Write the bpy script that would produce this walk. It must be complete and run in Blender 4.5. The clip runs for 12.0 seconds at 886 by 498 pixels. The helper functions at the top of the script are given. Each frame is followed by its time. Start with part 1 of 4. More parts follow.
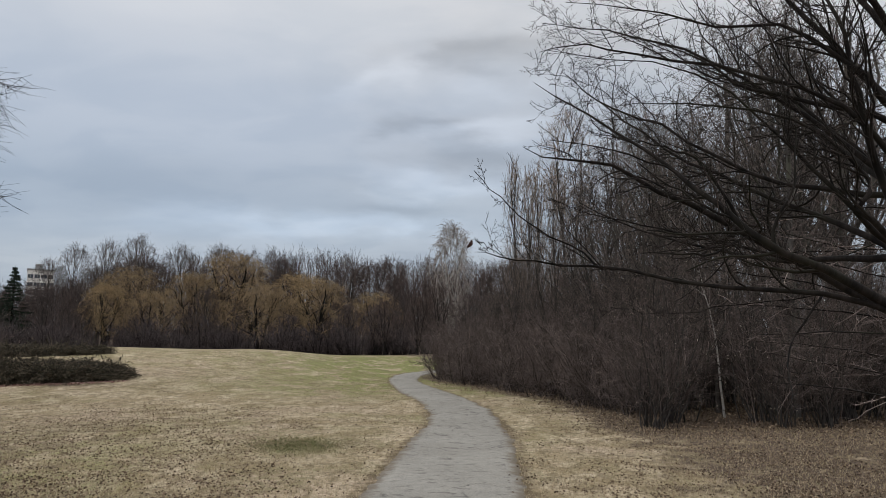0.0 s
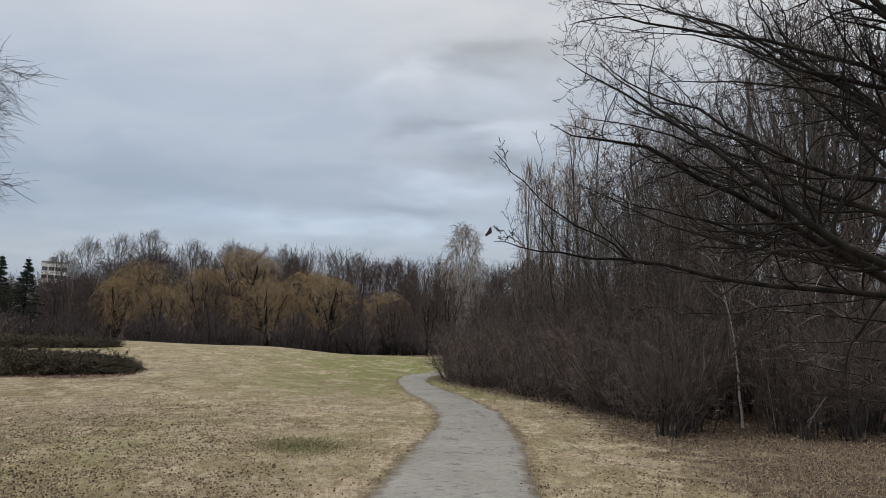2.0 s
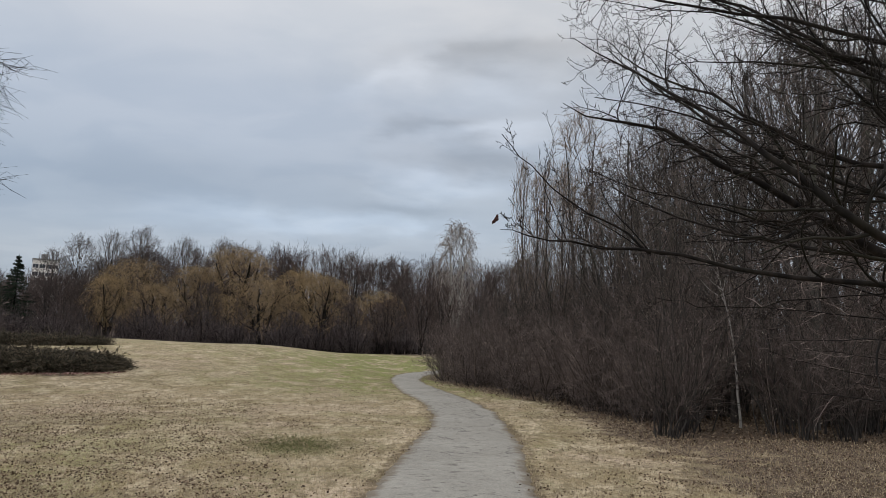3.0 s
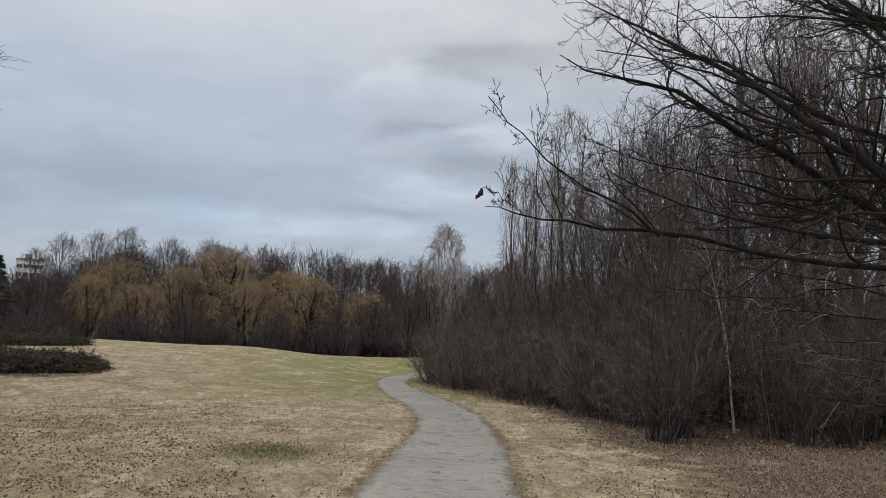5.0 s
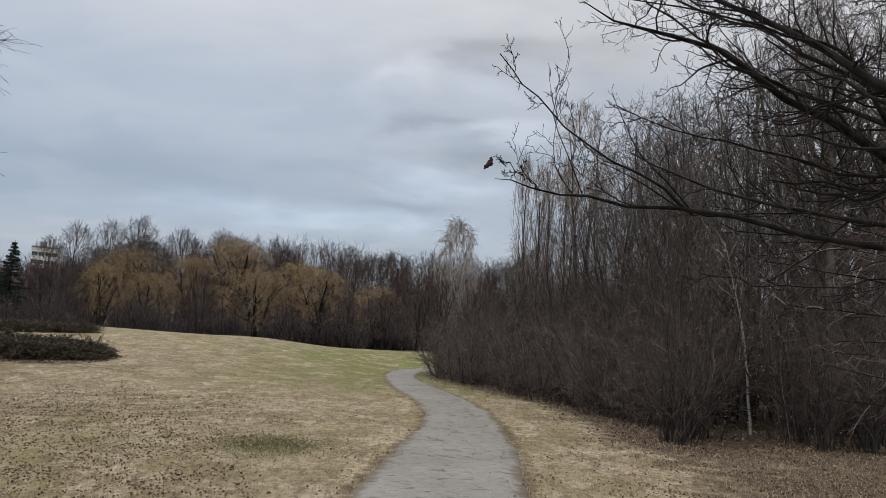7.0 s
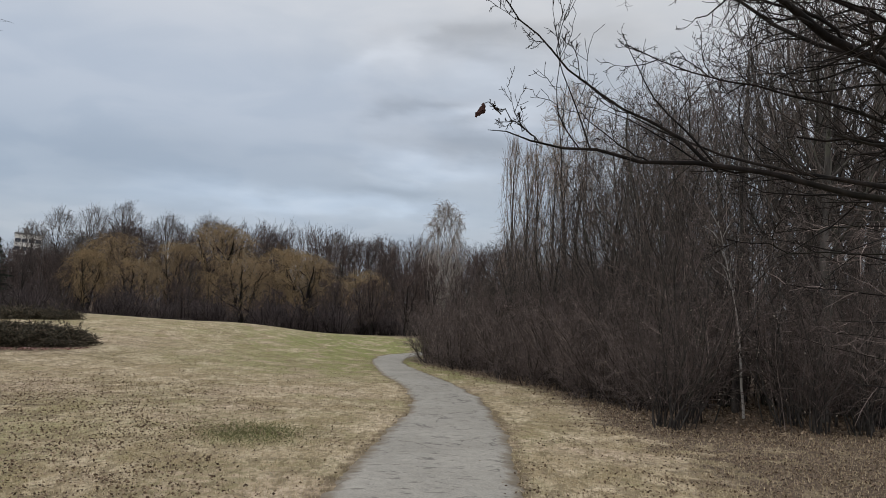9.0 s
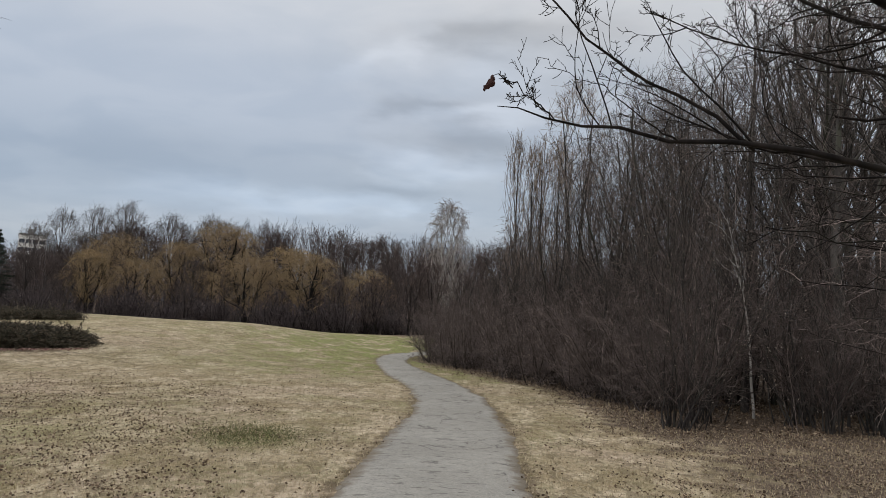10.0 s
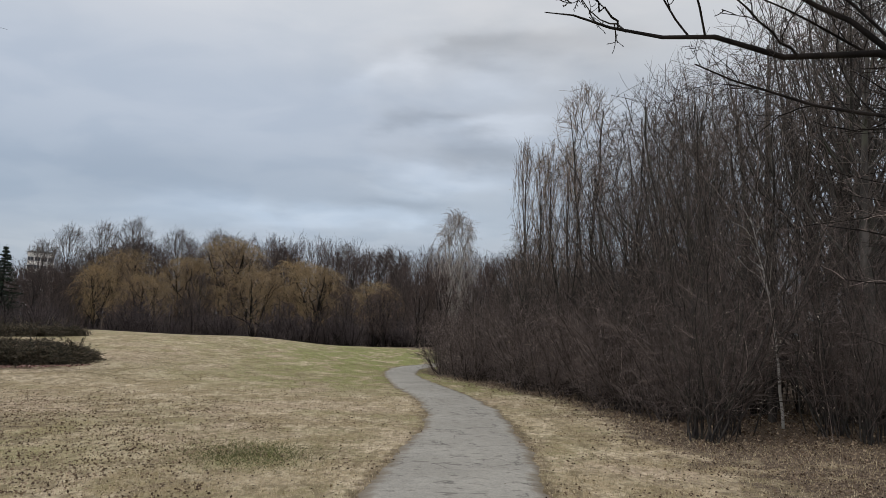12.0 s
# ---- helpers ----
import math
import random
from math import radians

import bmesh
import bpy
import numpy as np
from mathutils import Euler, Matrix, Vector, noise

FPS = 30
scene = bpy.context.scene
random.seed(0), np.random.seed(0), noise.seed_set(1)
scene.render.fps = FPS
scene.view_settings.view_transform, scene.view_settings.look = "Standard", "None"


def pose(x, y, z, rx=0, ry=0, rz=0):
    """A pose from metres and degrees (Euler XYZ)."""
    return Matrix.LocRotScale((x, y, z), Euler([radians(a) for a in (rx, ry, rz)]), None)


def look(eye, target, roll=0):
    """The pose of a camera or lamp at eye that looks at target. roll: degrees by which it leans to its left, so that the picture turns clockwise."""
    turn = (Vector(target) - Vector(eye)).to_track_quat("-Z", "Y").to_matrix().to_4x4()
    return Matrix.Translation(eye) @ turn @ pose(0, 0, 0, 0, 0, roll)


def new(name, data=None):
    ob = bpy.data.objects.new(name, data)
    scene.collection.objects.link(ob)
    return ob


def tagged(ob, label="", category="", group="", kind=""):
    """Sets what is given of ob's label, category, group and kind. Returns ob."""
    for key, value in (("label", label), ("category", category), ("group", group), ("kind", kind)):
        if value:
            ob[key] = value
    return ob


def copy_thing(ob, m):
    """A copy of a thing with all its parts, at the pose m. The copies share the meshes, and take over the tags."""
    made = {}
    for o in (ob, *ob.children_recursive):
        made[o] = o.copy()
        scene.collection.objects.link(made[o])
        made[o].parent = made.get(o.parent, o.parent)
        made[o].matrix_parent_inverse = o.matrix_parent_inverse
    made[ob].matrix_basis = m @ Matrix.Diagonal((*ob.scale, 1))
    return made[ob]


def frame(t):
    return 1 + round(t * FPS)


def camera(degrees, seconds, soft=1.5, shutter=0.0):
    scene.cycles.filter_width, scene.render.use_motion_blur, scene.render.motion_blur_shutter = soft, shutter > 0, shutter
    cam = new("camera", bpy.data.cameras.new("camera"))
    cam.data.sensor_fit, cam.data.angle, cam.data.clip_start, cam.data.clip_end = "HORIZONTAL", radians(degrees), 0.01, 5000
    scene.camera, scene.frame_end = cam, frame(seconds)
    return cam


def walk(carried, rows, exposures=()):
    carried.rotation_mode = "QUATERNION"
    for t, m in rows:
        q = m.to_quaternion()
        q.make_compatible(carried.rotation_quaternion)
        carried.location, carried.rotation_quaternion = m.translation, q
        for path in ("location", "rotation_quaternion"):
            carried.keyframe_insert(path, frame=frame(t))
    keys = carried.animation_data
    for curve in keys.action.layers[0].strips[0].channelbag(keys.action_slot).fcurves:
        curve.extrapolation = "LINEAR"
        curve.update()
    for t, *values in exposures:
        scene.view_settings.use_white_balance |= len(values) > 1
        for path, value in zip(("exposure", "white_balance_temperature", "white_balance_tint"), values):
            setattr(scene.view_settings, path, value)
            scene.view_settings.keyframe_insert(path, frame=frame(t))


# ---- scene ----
cam = camera(63.9, 12.0, soft=0.7)
SCALE = 1.1
PATH = [
    (0, (0.115, 0.438, 1.517), (0.08, 2.42, 1.784), 0.6),
    (0.5, (0.146, 0.555, 1.51), (0.087, 2.536, 1.774), 1.4),
    (1, (0.155, 0.637, 1.516), (0.088, 2.619, 1.779), 1.8),
    (1.5, (0.122, 0.76, 1.506), (0.053, 2.741, 1.771), 1.9),
    (2, (0.09, 0.834, 1.497), (0.022, 2.815, 1.768), 2.0),
    (2.5, (0.061, 0.95, 1.487), (-0.006, 2.93, 1.757), 2.2),
    (3, (0.034, 1.057, 1.471), (-0.015, 3.039, 1.741), 2.2),
    (5, (0.083, 1.562, 1.441), (0.065, 3.543, 1.721), 2.5),
    (5.5, (0.085, 1.645, 1.442), (0.054, 3.626, 1.722), 3.1),
    (6, (0.101, 1.746, 1.428), (0.057, 3.727, 1.699), 3.5),
    (6.5, (0.116, 1.826, 1.428), (0.066, 3.807, 1.694), 3.6),
    (8.5, (0.117, 2.222, 1.413), (0.08, 4.208, 1.649), 3.1),
    (9, (0.122, 2.304, 1.407), (0.107, 4.291, 1.631), 3.2),
    (9.5, (0.124, 2.417, 1.411), (0.107, 4.404, 1.635), 3.3),
    (10, (0.117, 2.545, 1.409), (0.093, 4.533, 1.63), 3.0),
    (10.5, (0.098, 2.692, 1.4), (0.076, 4.678, 1.632), 2.9),
    (11, (0.058, 2.843, 1.402), (0.03, 4.827, 1.653), 2.7),
    (11.5, (0.038, 2.979, 1.398), (0.001, 4.961, 1.659), 2.4),
    (12, (0.067, 3.124, 1.367), (0.021, 5.107, 1.62), 2.2),
]
walk(cam, [(t, look(Vector(eye) * SCALE, Vector(target) * SCALE, roll)) for t, eye, target, roll in PATH])

# ---- sky, sun, exposure ----
scene.view_settings.exposure = 0.0
SUN_EL, SUN_AZ = radians(38), radians(250)
world = bpy.data.worlds.new("world")
scene.world = world
world.use_nodes = True


def build_sky():
    nt = world.node_tree
    nt.nodes.clear()
    N, L = nt.nodes.new, nt.links.new

    def math_node(op, a, b=None, c=None):
        n = N("ShaderNodeMath")
        n.operation = op
        for k, v in enumerate((a, b, c)):
            if v is None:
                continue
            if isinstance(v, (int, float)):
                n.inputs[k].default_value = v
            else:
                L(v, n.inputs[k])
        return n.outputs[0]

    def ramp(fac, stops):
        n = N("ShaderNodeValToRGB")
        n.color_ramp.interpolation = "EASE"
        while len(n.color_ramp.elements) < len(stops):
            n.color_ramp.elements.new(0.5)
        for e, (p, c) in zip(n.color_ramp.elements, stops):
            e.position, e.color = p, (*c, 1)
        L(fac, n.inputs[0])
        return n.outputs[0]

    def mix(fac, a, b, blend="MIX"):
        n = N("ShaderNodeMix")
        n.data_type, n.blend_type = "RGBA", blend
        for k, v in ((0, fac), (6, a), (7, b)):
            if isinstance(v, (int, float)):
                n.inputs[k].default_value = v
            elif isinstance(v, tuple):
                n.inputs[k].default_value = (*v, 1)
            else:
                L(v, n.inputs[k])
        return n.outputs[2]

    co = N("ShaderNodeTexCoord").outputs["Generated"]
    sep = N("ShaderNodeSeparateXYZ")
    L(co, sep.inputs[0])
    x, y, z = sep.outputs
    up = math_node("MAXIMUM", z, 0.0)
    lift = math_node("ADD", up, 0.16)
    comb = N("ShaderNodeCombineXYZ")
    L(math_node("DIVIDE", x, lift), comb.inputs[0])
    L(math_node("DIVIDE", y, lift), comb.inputs[1])

    def cloud(scale, detail, offset, stretch=1.0, warp=0.4):
        m = N("ShaderNodeMapping")
        m.inputs["Location"].default_value = offset
        m.inputs["Scale"].default_value = (scale, scale * stretch, scale)
        L(comb.outputs[0], m.inputs[0])
        n = N("ShaderNodeTexNoise")
        n.inputs["Scale"].default_value, n.inputs["Detail"].default_value = 1.0, detail
        n.inputs["Roughness"].default_value, n.inputs["Distortion"].default_value = 0.5, warp
        L(m.outputs[0], n.inputs["Vector"])
        return n.outputs["Fac"]

    sky = N("ShaderNodeTexSky")
    sky.sky_type, sky.sun_disc = "NISHITA", False
    sky.sun_elevation, sky.sun_rotation = SUN_EL, SUN_AZ
    sky.air_density, sky.dust_density = 1.0, 2.0
    scaled = N("ShaderNodeVectorMath")
    scaled.operation = "SCALE"
    scaled.inputs["Scale"].default_value = 0.07
    L(sky.outputs[0], scaled.inputs[0])
    # overcast layer: lighter overhead, bluish, with a paler strip over the horizon
    layer = ramp(up, [(0.0, (0.42, 0.475, 0.55)), (0.09, (0.47, 0.53, 0.61)), (0.17, (0.435, 0.515, 0.625)),
                      (0.30, (0.565, 0.63, 0.73)), (0.45, (0.72, 0.75, 0.80)), (1.0, (1.35, 1.35, 1.38))])
    banks = ramp(cloud(0.6, 5, (3.1, 1.7, 0.0), 1.6), [(0.36, (0.92, 0.93, 0.945)), (0.64, (1.07, 1.06, 1.045))])
    layer = mix(1.0, layer, banks, "MULTIPLY")
    puffs = ramp(cloud(2.6, 6, (0.4, 5.2, 0.0), 1.2), [(0.38, (0.955, 0.965, 0.975)), (0.62, (1.045, 1.035, 1.025))])
    layer = mix(1.0, layer, puffs, "MULTIPLY")
    # long rolls of cloud over the open lawn: azimuth, height, half width, half height, tilt, strength
    front = math_node("MAXIMUM", y, 0.05)
    ahead = math_node("GREATER_THAN", y, 0.05)
    wisp = N("ShaderNodeTexNoise")
    wisp.inputs["Scale"].default_value, wisp.inputs["Detail"].default_value = 9.0, 6
    stretch = N("ShaderNodeMapping")
    stretch.inputs["Scale"].default_value = (0.7, 0.7, 2.2)
    L(co, stretch.inputs[0])
    L(stretch.outputs[0], wisp.inputs["Vector"])
    push = N("ShaderNodeSeparateXYZ")
    L(wisp.outputs["Color"], push.inputs[0])
    u = math_node("MULTIPLY_ADD", math_node("SUBTRACT", push.outputs[0], 0.5), 0.30, math_node("DIVIDE", x, front))
    v = math_node("MULTIPLY_ADD", math_node("SUBTRACT", push.outputs[1], 0.5), 0.10, math_node("DIVIDE", z, front))
    shade = None
    for cu, cv, su, sv, tilt, amount in (
            (0.05, 0.430, 0.15, 0.030, 0.12, -0.17), (-0.05, 0.318, 0.06, 0.018, -0.12, -0.13), (0.02, 0.268, 0.10, 0.020, 0.03, -0.13),
            (-0.09, 0.400, 0.07, 0.020, 0.45, 0.10), (0.06, 0.370, 0.09, 0.022, 0.0, 0.10), (0.04, 0.300, 0.07, 0.014, 0.0, 0.12),
            (0.00, 0.228, 0.10, 0.022, -0.06, 0.16), (-0.22, 0.165, 0.20, 0.018, -0.03, 0.17), (-0.42, 0.225, 0.30, 0.04, 0.0, -0.03),
            (-0.08, 0.195, 0.10, 0.016, 0.0, -0.07), (-0.07, 0.158, 0.03, 0.010, 0.0, 0.10), (0.26, 0.38, 0.22, 0.09, 0.0, -0.07), (0.45, 0.20, 0.2, 0.06, 0.0, -0.15)):
        du = math_node("SUBTRACT", u, cu)
        dv = math_node("SUBTRACT", math_node("SUBTRACT", v, cv), math_node("MULTIPLY", du, tilt))
        q = math_node("ADD", math_node("POWER", math_node("DIVIDE", du, su), 2.0), math_node("POWER", math_node("DIVIDE", dv, sv), 2.0))
        g = math_node("MULTIPLY", math_node("EXPONENT", math_node("MULTIPLY", q, -1.0)), amount)
        shade = g if shade is None else math_node("ADD", shade, g)
    shade = math_node("MULTIPLY_ADD", math_node("MULTIPLY", shade, ahead), 1.5, 1.0)
    tone = N("ShaderNodeCombineColor")
    for k in range(3):
        L(shade, tone.inputs[k])
    layer = mix(1.0, layer, tone.outputs[0], "MULTIPLY")
    side = math_node("MINIMUM", math_node("MAXIMUM", math_node("MULTIPLY_ADD", x, 2.0, 0.55), 0.0), 1.0)
    warm = mix(math_node("MULTIPLY", side, 0.55), layer, mix(1.0, layer, (1.03, 0.98, 0.915), "MULTIPLY"))
    final = mix(0.88, scaled.outputs[0], warm)
    bg = N("ShaderNodeBackground")
    bg.inputs["Strength"].default_value = 1.0
    L(final, bg.inputs["Color"])
    L(bg.outputs[0], N("ShaderNodeOutputWorld").inputs["Surface"])


build_sky()
sun = new("sun", bpy.data.lights.new("sun", "SUN"))
sun.data.energy, sun.data.angle, sun.data.color = 1.1, radians(25), (1.0, 0.97, 0.92)
sun.matrix_world = look((0, 0, 60), (26, 30, 14))

# ---- materials ----


class Mat:
    """A small builder of node materials."""

    def __init__(self, name, rough=0.9, spec=0.2):
        self.m = bpy.data.materials.new(name)
        self.m.use_nodes = True
        self.nt = self.m.node_tree
        self.b = self.nt.nodes["Principled BSDF"]
        self.b.inputs["Roughness"].default_value = rough
        self.b.inputs["Specular IOR Level"].default_value = spec
        self.co = self.node("ShaderNodeTexCoord").outputs["Object"]

    def node(self, kind):
        return self.nt.nodes.new(kind)

    def put(self, socket, v):
        if isinstance(v, (int, float)):
            socket.default_value = v
        elif isinstance(v, tuple):
            socket.default_value = (*v, 1) if len(v) == 3 and socket.type == "RGBA" else v
        else:
            self.nt.links.new(v, socket)

    def noise(self, scale, detail=4, stretch=(1, 1, 1), rough=0.55, warp=0.0):
        m = self.node("ShaderNodeMapping")
        m.inputs["Scale"].default_value = stretch
        self.put(m.inputs[0], self.co)
        n = self.node("ShaderNodeTexNoise")
        n.inputs["Scale"].default_value, n.inputs["Detail"].default_value = scale, detail
        n.inputs["Roughness"].default_value, n.inputs["Distortion"].default_value = rough, warp
        self.put(n.inputs["Vector"], m.outputs[0])
        return n.outputs["Fac"]

    def step(self, fac, lo, hi):
        n = self.node("ShaderNodeMapRange")
        n.interpolation_type = "SMOOTHSTEP"
        self.put(n.inputs[0], fac)
        n.inputs[1].default_value, n.inputs[2].default_value = lo, hi
        return n.outputs[0]

    def calc(self, op, a, b=0.0):
        n = self.node("ShaderNodeMath")
        n.operation = op
        self.put(n.inputs[0], a)
        self.put(n.inputs[1], b)
        return n.outputs[0]

    def mix(self, fac, a, b, blend="MIX"):
        n = self.node("ShaderNodeMix")
        n.data_type, n.blend_type = "RGBA", blend
        self.put(n.inputs[0], fac)
        self.put(n.inputs[6], a)
        self.put(n.inputs[7], b)
        return n.outputs[2]

    def attr(self, name):
        n = self.node("ShaderNodeAttribute")
        n.attribute_name = name
        return n.outputs["Fac"]

    def done(self, colour, height=None, depth=0.02, strength=0.6):
        self.put(self.b.inputs["Base Color"], colour)
        if height is not None:
            n = self.node("ShaderNodeBump")
            n.inputs["Strength"].default_value, n.inputs["Distance"].default_value = strength, depth
            self.put(n.inputs["Height"], height)
            self.put(self.b.inputs["Normal"], n.outputs[0])
        return self.m

    def island(self):
        return self.node("ShaderNodeNewGeometry").outputs["Random Per Island"]

    def each(self):
        return self.node("ShaderNodeObjectInfo").outputs["Random"]


def bark(name, dark, light, moss=None, scale=9.0, vary=0.35):
    k = Mat(name)
    n = k.noise(scale, 6, (1, 1, 0.22))
    c = k.mix(k.step(n, 0.35, 0.68), dark, light)
    if moss:
        c = k.mix(k.calc("MULTIPLY", k.step(k.noise(1.3, 3), 0.5, 0.7), 0.55), c, moss)
    c = k.mix(k.calc("MULTIPLY", k.each(), vary), c, tuple(v * 1.7 for v in light))
    return k.done(c, n, 0.015, 0.8)


def twig_mat(name, a, b, c=None):
    k = Mat(name, 0.75)
    r = k.island()
    col = k.mix(k.calc("POWER", r, 1.6), tuple(v * 0.7 for v in a), b)
    col = k.mix(k.step(r, 0.93, 0.97), col, tuple(v * 1.5 for v in b))
    col = k.mix(k.calc("MULTIPLY", k.each(), 0.5), col, c or tuple(v * 0.7 for v in a))
    return k.done(col)


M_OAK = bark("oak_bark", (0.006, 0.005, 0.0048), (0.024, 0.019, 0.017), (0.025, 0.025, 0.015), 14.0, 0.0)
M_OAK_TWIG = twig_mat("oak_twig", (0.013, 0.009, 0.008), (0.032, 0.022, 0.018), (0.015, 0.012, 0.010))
M_WOOD = bark("wood_bark", (0.016, 0.014, 0.013), (0.062, 0.055, 0.050), (0.04, 0.043, 0.028), 9.0, 0.2)
M_GREY = bark("grey_bark", (0.030, 0.027, 0.025), (0.105, 0.095, 0.088), (0.07, 0.075, 0.05), 6.0, 0.15)
M_WOOD_TWIG = twig_mat("wood_twig", (0.050, 0.040, 0.036), (0.180, 0.146, 0.127), (0.092, 0.076, 0.069))
M_SHRUB = bark("shrub_bark", (0.020, 0.015, 0.014), (0.066, 0.053, 0.047), None, 12, 0.15)
M_SHRUB_TWIG = twig_mat("shrub_twig", (0.070, 0.053, 0.048), (0.262, 0.211, 0.192), (0.145, 0.112, 0.101))
M_THICKET_TWIG = twig_mat("thicket_twig", (0.044, 0.034, 0.031), (0.190, 0.150, 0.134), (0.085, 0.067, 0.060))
M_BRUSH_TWIG = twig_mat("brush_twig", (0.054, 0.042, 0.043), (0.130, 0.102, 0.100), (0.078, 0.065, 0.067))
M_POPLAR_TWIG = twig_mat("poplar_twig", (0.20, 0.150, 0.112), (0.31, 0.240, 0.182), (0.21, 0.165, 0.13))
M_WILLOW_TWIG = twig_mat("willow_twig", (0.245, 0.172, 0.09), (0.40, 0.287, 0.155), (0.215, 0.155, 0.096))
M_FAR_TWIG = twig_mat("far_twig", (0.072, 0.052, 0.047), (0.135, 0.100, 0.088), (0.082, 0.068, 0.068))
M_FAN_TWIG = twig_mat("fan_twig", (0.10, 0.083, 0.076), (0.20, 0.172, 0.158), (0.12, 0.103, 0.098))
M_BIRCH_TWIG = twig_mat("birch_twig", (0.27, 0.232, 0.21), (0.42, 0.37, 0.335), (0.29, 0.25, 0.225))


def birch_bark():
    k = Mat("birch_bark", 0.7)
    n = k.noise(5, 4, (0.6, 0.6, 3.5))
    c = k.mix(k.step(n, 0.56, 0.64), (0.40, 0.38, 0.355), (0.05, 0.045, 0.042))
    return k.done(k.mix(k.step(k.noise(1.2), 0.4, 0.7), c, (0.33, 0.30, 0.27)), n, 0.01)


M_BIRCH = birch_bark()


def ground_mat():
    k = Mat("dry_lawn", 0.95, 0.1)
    big, mid, fine = k.noise(0.22, 5, warp=0.6), k.noise(1.5, 6, (1, 0.6, 1), warp=0.7), k.noise(13, 6, (1, 0.5, 1))
    blades = k.noise(44, 5, (1, 0.45, 1))
    straw = k.mix(k.step(mid, 0.38, 0.64), (0.325, 0.258, 0.155), (0.60, 0.50, 0.36))
    straw = k.mix(k.calc("MULTIPLY", k.step(big, 0.48, 0.62), 0.7), straw, (0.53, 0.418, 0.315))
    straw = k.mix(k.calc("MULTIPLY", k.step(fine, 0.54, 0.38), 0.5), straw, (0.135, 0.105, 0.064))
    straw = k.mix(k.calc("MULTIPLY", k.step(blades, 0.53, 0.62), 0.4), straw, (0.66, 0.585, 0.43))
    green = k.mix(k.step(k.noise(9, 5), 0.4, 0.6), (0.15, 0.168, 0.055), (0.285, 0.30, 0.115))
    g = k.calc("MULTIPLY", k.attr("green"), k.step(k.noise(1.1, 8, (1, 0.5, 1), warp=0.8), 0.34, 0.58))
    c = k.mix(g, straw, green)
    moss = k.calc("MULTIPLY", k.step(k.noise(0.42, 7, warp=1.2), 0.46, 0.60), 0.55)
    c = k.mix(k.calc("MULTIPLY", moss, k.step(k.noise(6, 5), 0.35, 0.6)), c, (0.205, 0.195, 0.09))
    bare = k.calc("MULTIPLY", k.step(k.noise(0.75, 8, warp=1.0), 0.50, 0.62), 0.7)
    c = k.mix(k.calc("MULTIPLY", bare, k.step(k.noise(8, 5), 0.40, 0.62)), c, (0.185, 0.138, 0.092))
    clod = k.calc("MULTIPLY", k.step(k.noise(5.5, 7, (1, 0.5, 1), warp=0.6), 0.52, 0.60), 0.65)
    c = k.mix(clod, c, (0.19, 0.155, 0.095))
    dead = k.mix(k.step(k.noise(22, 5), 0.42, 0.60), (0.070, 0.051, 0.038), (0.178, 0.134, 0.098))
    dead = k.mix(k.step(k.noise(35, 4), 0.6, 0.68), dead, (0.33, 0.245, 0.18))
    lit = k.calc("ADD", k.attr("litter"), k.calc("MULTIPLY", k.calc("SUBTRACT", k.noise(2.0, 7), 0.5), 1.5))
    c = k.mix(k.step(lit, 0.35, 0.80), c, dead)
    edge = k.calc("ADD", k.attr("verge"), k.calc("MULTIPLY", k.calc("SUBTRACT", k.noise(5.0, 5), 0.5), 1.3))
    c = k.mix(k.calc("MULTIPLY", k.step(edge, 0.45, 0.9), 0.8), c, (0.125, 0.093, 0.060))
    hgt = k.calc("ADD", fine, k.calc("MULTIPLY", blades, 0.8))
    return k.done(c, hgt, 0.06, 1.0)


M_GROUND = ground_mat()


def asphalt_mat():
    k = Mat("worn_asphalt", 0.85, 0.25)
    big, fine, grit = k.noise(0.7, 5), k.noise(7, 6), k.noise(90, 3)
    c = k.mix(k.step(big, 0.35, 0.65), (0.240, 0.227, 0.198), (0.294, 0.279, 0.246))
    c = k.mix(k.calc("MULTIPLY", k.step(fine, 0.4, 0.65), 0.5), c, (0.200, 0.192, 0.174))
    c = k.mix(k.calc("MULTIPLY", k.step(grit, 0.5, 0.66), 0.6), c, (0.41, 0.395, 0.36))
    c = k.mix(k.calc("MULTIPLY", k.step(k.noise(38, 5), 0.52, 0.62), 0.55), c, (0.145, 0.138, 0.13))
    def fissure(scale, width):
        line = k.calc("ABSOLUTE", k.calc("SUBTRACT", k.noise(scale, 7, warp=0.4), 0.5))
        return k.calc("SUBTRACT", 1.0, k.step(line, width * 0.3, width))

    crack = k.calc("MULTIPLY", fissure(0.55, 0.006), k.step(k.noise(0.5, 2), 0.47, 0.56))
    crack = k.calc("MAXIMUM", crack, k.calc("MULTIPLY", fissure(1.7, 0.012), k.step(k.noise(1.1, 3), 0.55, 0.62)))
    pits = k.step(k.noise(7.5, 7, (0.6, 1.5, 1), warp=0.5), 0.60, 0.65)
    worn = k.calc("MAXIMUM", crack, k.calc("MULTIPLY", pits, 0.75))
    c = k.mix(k.calc("MULTIPLY", worn, 0.8), c, (0.085, 0.078, 0.072))
    dirt = k.calc("ADD", k.attr("edge"), k.calc("MULTIPLY", k.calc("SUBTRACT", k.noise(3.5, 6), 0.5), 1.2))
    c = k.mix(k.calc("MULTIPLY", k.step(dirt, 0.5, 1.0), 0.85), c, (0.15, 0.122, 0.088))
    return k.done(c, k.calc("SUBTRACT", k.calc("MULTIPLY", grit, 0.3), worn), 0.02, 0.7)


M_PATH = asphalt_mat()


